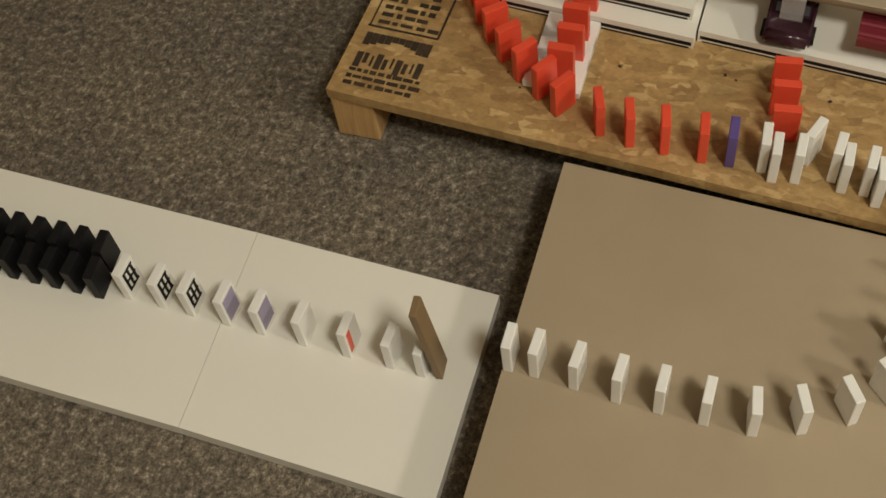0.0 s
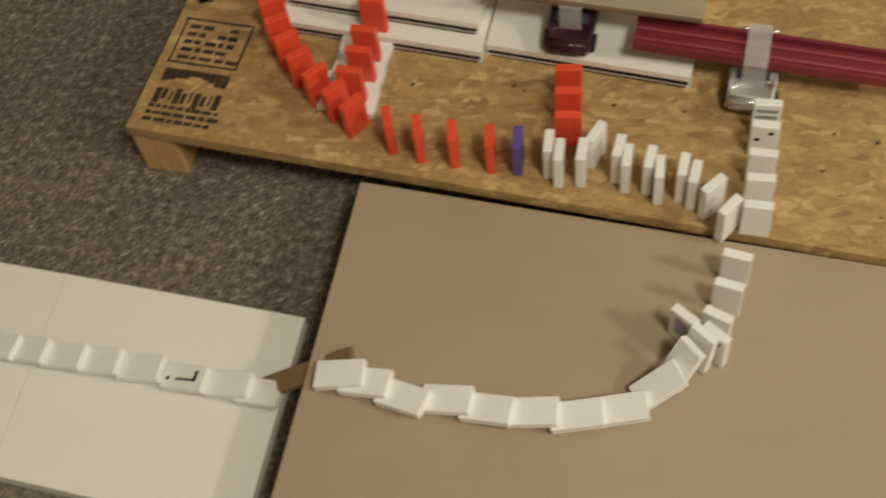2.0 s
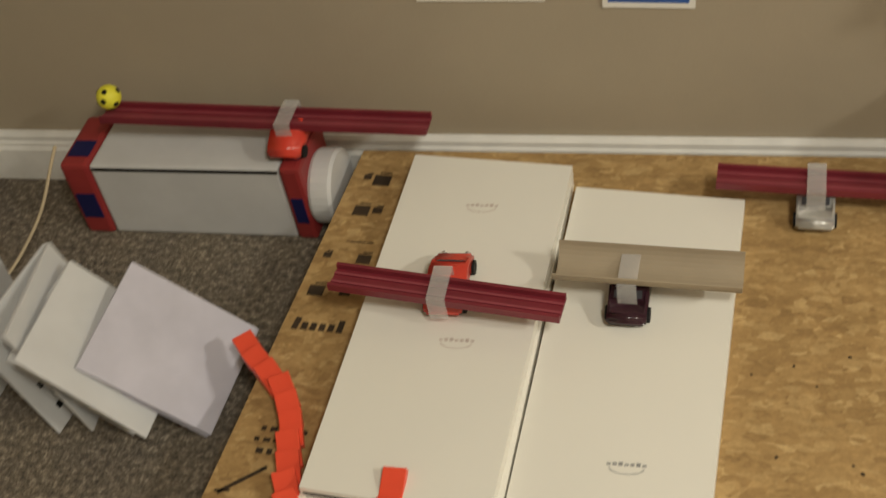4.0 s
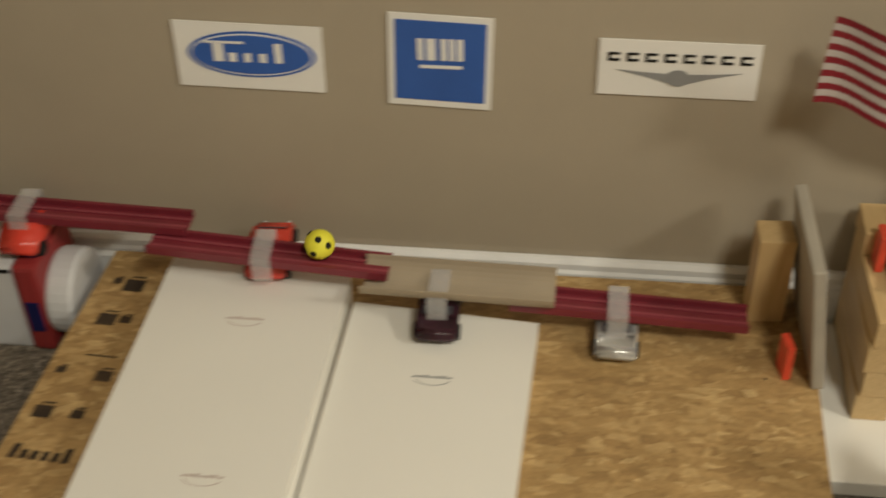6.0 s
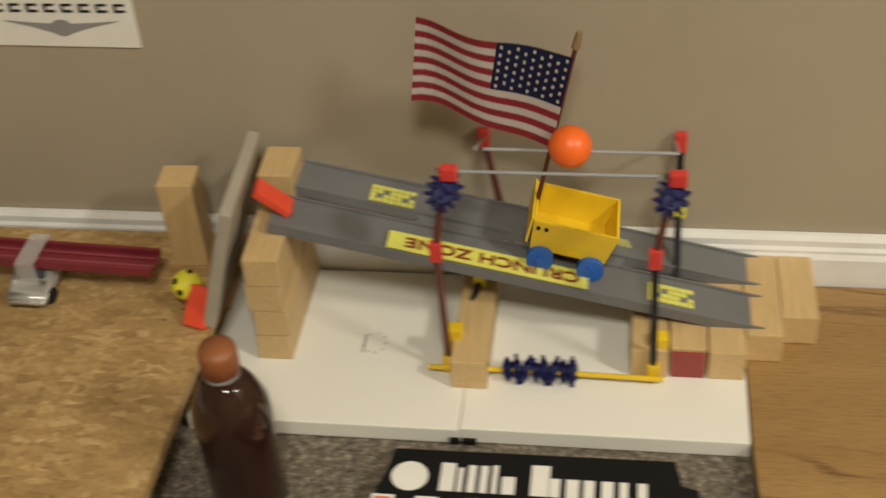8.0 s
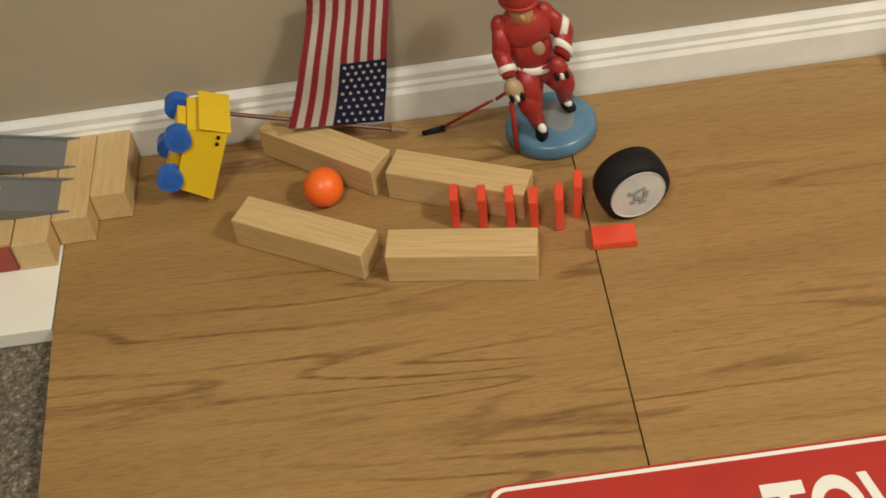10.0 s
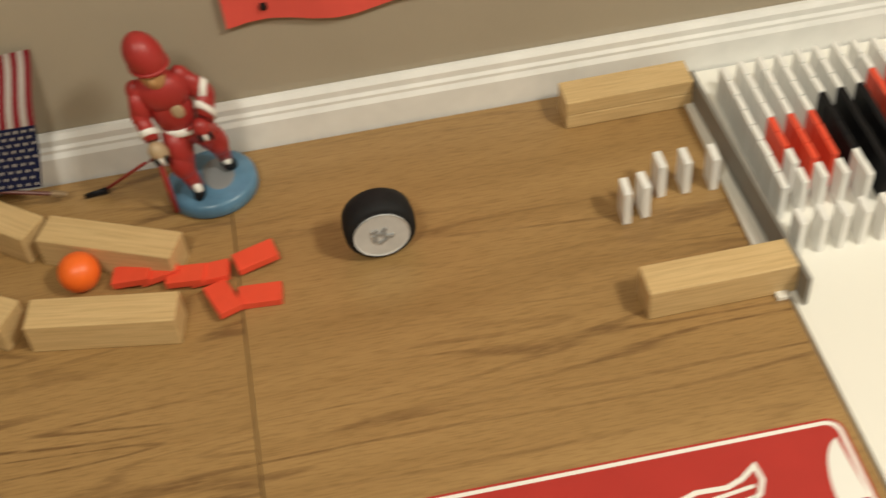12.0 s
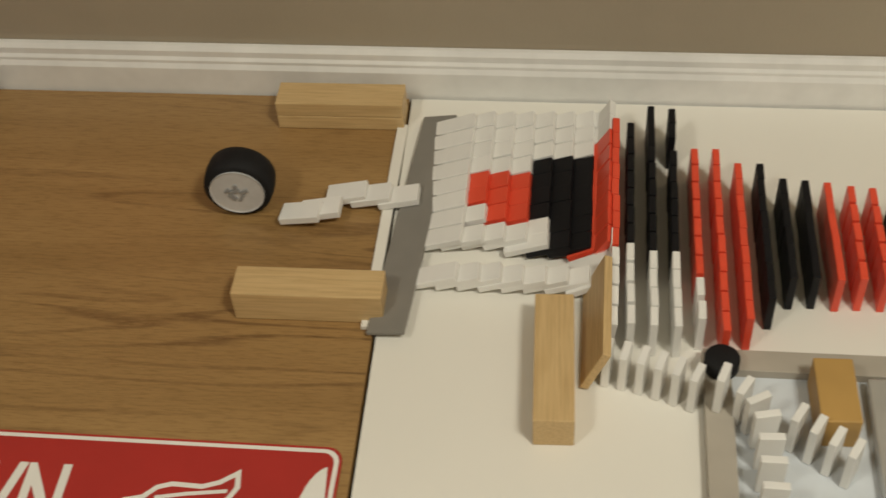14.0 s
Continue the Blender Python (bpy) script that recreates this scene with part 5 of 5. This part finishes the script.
def floor_signs():
    # black carton with orange letters, on the carpet
    t = thing("printed_carton", "black printed carton with orange and white lettering on the carpet", "carton")
    part("carton_face", slab(bmesh.new(), ((0.622, -0.272), (0.878, -0.270), (0.884, -0.298), (0.898, -0.302), (0.925, -0.62), (0.575, -0.62), (0.612, -0.318), (0.618, -0.300)), 0.0008, 0.024), SIGNBLACK, t)
    for k, (w, h) in enumerate(((0.011, 0.026), (0.004, 0.022), (0.006, 0.025), (0.006, 0.025), (0.004, 0.026), (0.010, 0.016))):
        x = 0.668 + sum((0.011, 0.004, 0.006, 0.006, 0.004, 0.010)[:k]) + 0.005 * k
        part("white_bar", box(bmesh.new(), (x, -0.319, 0.0242), (x + w * 1.2, -0.319 + h * 1.25, 0.0247)), PAPER, t)
    for k, (w, h) in enumerate(((0.016, 0.027), (0.010, 0.016), (0.011, 0.016), (0.009, 0.016), (0.010, 0.016), (0.007, 0.016), (0.008, 0.016))):
        x = 0.750 + k * 0.0158
        part("white_bar", box(bmesh.new(), (x, -0.319, 0.0242), (x + w * 1.05, -0.319 + h * 1.3, 0.0247)), PAPER, t)
    bm = bmesh.new()
    lathe(bm, [(0.017, 0.0242), (0.017, 0.0247), (0.001, 0.0248)], 0, 20, pose(0.640, -0.304, 0))
    part("round_badge", bm, PAPER, t)
    o = lettering("HOT-N-", 0.092, PAPER, t, pose(0.609, -0.415, 0.0246), "letter_outline", 0.9)
    o.data.offset = 0.0070
    lettering("HOT-N-", 0.092, ORANGETXT, t, pose(0.609, -0.415, 0.0256), "lettering", 0.9).data.offset = 0.0036
    # red metal sign lying on the oak boards
    t = thing("metal_sign", "red enamel street sign with white border on oak boards", "sign")

    def rounded(x0, y0, x1, y1, r):
        pts = []
        for cx, cy, a0 in ((x1 - r, y1 - r, 0), (x0 + r, y1 - r, 90), (x0 + r, y0 + r, 180), (x1 - r, y0 + r, 270)):
            pts += [(cx + r * math.cos(math.radians(a0 + k * 15)), cy + r * math.sin(math.radians(a0 + k * 15))) for k in range(7)]
        return pts

    part("plate", slab(bmesh.new(), rounded(1.33, -0.635, 1.9515, -0.4765, 0.014), 0.0206, 0.0216), SIGNRED, t)
    part("border", slab(bmesh.new(), rounded(1.3325, -0.6325, 1.949, -0.479, 0.0125), 0.0216, 0.0219), PAPER, t)
    part("field", slab(bmesh.new(), rounded(1.3365, -0.6285, 1.945, -0.483, 0.010), 0.0219, 0.0222), SIGNRED, t)
    lettering("TOWN", 0.092, PAPER, t, pose(1.545, -0.592, 0.0223), "lettering", 0.60)
    def stroke(name, pts, w):
        # one mitred ribbon along the points
        bm, rings, closed = bmesh.new(), [], pts[0] == pts[-1] or (Vector(pts[0]) - Vector(pts[-1])).length < 1e-6
        v = [Vector(p) for p in (pts[:-1] if closed else pts)]
        for k, p in enumerate(v):
            a = v[k - 1] if k or closed else p
            b = v[(k + 1) % len(v)] if k + 1 < len(v) or closed else p
            d0 = (p - a).normalized() if a != p else (b - p).normalized()
            d1 = (b - p).normalized() if b != p else d0
            n = Vector((-d0.y - d1.y, d0.x + d1.x))
            n = n.normalized() if n.length > 0.3 else Vector((-d0.y, d0.x))
            n *= w / 2 / max(0.5, n.dot(Vector((-d0.y, d0.x))))
            rings.append([bm.verts.new((q.x, q.y, z)) for q, z in ((p + n, 0.0223), (p + n, 0.0226), (p - n, 0.0226), (p - n, 0.0223))])
        for k in range(len(rings) if closed else len(rings) - 1):
            r, q = rings[k], rings[(k + 1) % len(rings)]
            for c in range(4):
                bm.faces.new((r[c], r[(c + 1) % 4], q[(c + 1) % 4], q[c]))
        bmesh.ops.recalc_face_normals(bm, faces=bm.faces)
        part(name, bm, PAPER, t)

    stroke("wing_outline", [(1.752, -0.560), (1.762, -0.546), (1.775, -0.540), (1.790, -0.536), (1.800, -0.526), (1.812, -0.522), (1.838, -0.523), (1.852, -0.518), (1.866, -0.508), (1.868, -0.522), (1.862, -0.534), (1.850, -0.542)], 0.0045)
    for k in range(4):
        stroke("feather", [(1.800 + 0.006 * k, -0.536 - 0.010 * k), (1.825 + 0.003 * k, -0.531 - 0.011 * k), (1.860 - 0.004 * k, -0.526 - 0.010 * k)], 0.0035)
    stroke("wheel_outline", [(1.800 + 0.034 * math.cos(math.radians(a)), -0.585 + 0.034 * math.sin(math.radians(a))) for a in range(0, 361, 20)], 0.006)
    for cx, s0, s1 in ((1.945, 100, 180), (1.3365, 0, 80)):
        arc = [(cx + 0.026 * math.cos(math.radians(a)), -0.556 + 0.060 * math.sin(math.radians(a))) for a in range(s0, s1 + 1, 10)]
        part("corner_patch", slab(bmesh.new(), arc + [(cx, -0.556)], 0.0223, 0.0225), PAPER, t)
    # cola bottle in front of the platform
    t = thing("cola_bottle", "small plastic bottle of cola with an orange cap on the carpet", "bottle", pose(0.497, -0.330, 0.0008))
    part("bottle_body", lathe(bmesh.new(), [(0.024, 0.0), (0.031, 0.004), (0.034, 0.02), (0.033, 0.07), (0.0335, 0.10), (0.0350, 0.120), (0.0335, 0.137), (0.0275, 0.153), (0.021, 0.165), (0.0140, 0.172)], 0, 32), COLA, t, smooth=True)
    part("neck_ring", lathe(bmesh.new(), [(0.0145, 0.172), (0.016, 0.1735), (0.016, 0.1755), (0.0145, 0.177)], 0, 24), CLEAR, t)
    part("cap", lathe(bmesh.new(), [(0.0150, 0.177), (0.0165, 0.178), (0.0165, 0.198), (0.0150, 0.203), (0.001, 0.204)], 0, 24), CAP, t, "orange screw cap", smooth=True)


floor_signs()


def figure():
    """A small painted hockey figurine bent over its stick, one plain mesh."""
    bm = bmesh.new()
    lathe(bm, [(0.044, 0.0), (0.047, 0.002), (0.046, 0.010), (0.042, 0.012), (0.001, 0.012)], 1, 32)
    ball(bm, (0.008, 0.002, 0.0118), 0.017, 5, (1.0, 1.5, 0.06), 16)
    red, black, white, skin, tan = 0, 2, 3, 4, 6
    # legs: bent knees, white sock tops, dark skates
    for hip, knee, foot in (((-0.010, -0.004, 0.058), (-0.021, -0.020, 0.040), (-0.017, -0.020, 0.018)), ((0.013, 0.003, 0.058), (0.026, 0.000, 0.043), (0.025, 0.014, 0.019))):
        rod(bm, hip, knee, 0.0165, red, 14, 0.0140)
        ball(bm, knee, 0.0145, red, (1, 1, 0.9), 16)
        rod(bm, knee, foot, 0.0125, red, 12, 0.0085)
        ball(bm, (foot[0], foot[1] - 0.003, 0.0165), 0.0095, black, (0.8, 1.6, 0.55), 14)
        ball(bm, (foot[0] + 0.001, foot[1] - 0.009, 0.0205), 0.0060, white, (0.9, 1.1, 0.7), 12)
    # trunk leaning forward
    ball(bm, (0.001, 0.000, 0.064), 0.0235, red, (1.05, 0.80, 0.75))
    ball(bm, (-0.001, -0.004, 0.080), 0.0250, red, (1.05, 0.78, 0.85))
    ball(bm, (-0.001, -0.007, 0.096), 0.0250, red, (1.22, 0.78, 0.62))
    lathe(bm, [(0.0235, 0.0615), (0.0253, 0.063), (0.0253, 0.0660), (0.0235, 0.0675)], white, 24, Matrix.Translation((0, -0.002, 0)) @ Matrix.Diagonal((1.02, 0.80, 1, 1)))
    ball(bm, (0.006, -0.0225, 0.084), 0.0075, tan, (1.0, 0.35, 0.8), 12)
    # arms, cuffs and gloves
    for shoulder, elbow, wrist, glove in (((-0.026, -0.006, 0.098), (-0.036, -0.016, 0.083), (-0.035, -0.026, 0.068), (-0.035, -0.031, 0.060)), ((0.025, -0.002, 0.099), (0.042, -0.006, 0.086), (0.030, -0.020, 0.072), (0.022, -0.026, 0.067))):
        ball(bm, shoulder, 0.0125, red, (1, 0.9, 0.85), 16)
        rod(bm, shoulder, elbow, 0.0108, red, 12, 0.0100)
        ball(bm, elbow, 0.0103, red, (1, 1, 0.9), 14)
        rod(bm, elbow, wrist, 0.0100, red, 12, 0.0085)
        e, w = Vector(elbow), Vector(wrist)
        rod(bm, e + (w - e) * 0.55, e + (w - e) * 0.80, 0.0110, white, 12)
        ball(bm, glove, 0.0112, tan if shoulder[0] < 0 else red, (1, 1, 0.75), 14)
        for k in range(3):
            ball(bm, (glove[0] - 0.006 + 0.006 * k, glove[1] - 0.009, glove[2] - 0.003), 0.0038, white if k % 2 else black, (0.8, 1, 1), 8)
    e = Vector((0.025, -0.002, 0.099)).lerp(Vector((0.042, -0.006, 0.086)), 0.75)
    rod(bm, e, Vector((0.043, -0.0064, 0.0850)), 0.0116, white, 12)
    # head, face and helmet
    ball(bm, (-0.001, -0.014, 0.1145), 0.0138, skin, (1, 1, 0.95))
    ball(bm, (-0.003, -0.0265, 0.1120), 0.0035, skin, (1, 1, 0.9), 10)
    ball(bm, (0.001, -0.008, 0.1255), 0.0212, red, (1.03, 1.12, 0.80))
    lathe(bm, [(0.0205, 0.1180), (0.0222, 0.1185), (0.0222, 0.1200), (0.0205, 0.1205)], red, 24, Matrix.Translation((0.001, -0.008, 0)) @ Matrix.Diagonal((1.03, 1.12, 1, 1)))
    # stick down to its blade
    rod(bm, (0.012, -0.024, 0.070), (-0.056, 0.008, 0.036), 0.0014, red, 8)
    rod(bm, (-0.0605, 0.008, 0.036), (-0.104, 0.036, 0.006), 0.0014, red, 8)
    rod(bm, (-0.104, 0.036, 0.0045), (-0.128, 0.038, 0.0030), 0.0030, black, 8, 0.0022)
    rod(bm, (-0.042, -0.024, 0.046), (-0.042, -0.024, 0.004), 0.0030, red, 8)
    for v in bm.verts:
        if v.co.z > 0.0125 and v.co.x > -0.06:
            v.co.x, v.co.y = v.co.x * 0.84, v.co.y * 0.88
            v.co.z += (v.co.z - 0.0125) * 0.07
            v.co.x -= (v.co.z - 0.0125) * 0.24
    solid("hockey_figurine", bm, [JERSEY, ICE, BLACK, PAPER, plain("figure_skin", (0.5, 0.28, 0.12), 0.4), plain("ice_mark", (0.22, 0.23, 0.24), 0.5), plain("glove_tan", (0.45, 0.33, 0.20), 0.5)], "painted figurine in red hockey kit on a blue base", "figurine", pose(1.447, -0.066, 0.0205, 0, 0, 8) @ Matrix.Diagonal((1.0, 0.96, 1.42, 1)), smooth=True)


figure()


def motions():
    for ob, rows in MOVES:
        walk(ob, rows)


motions()
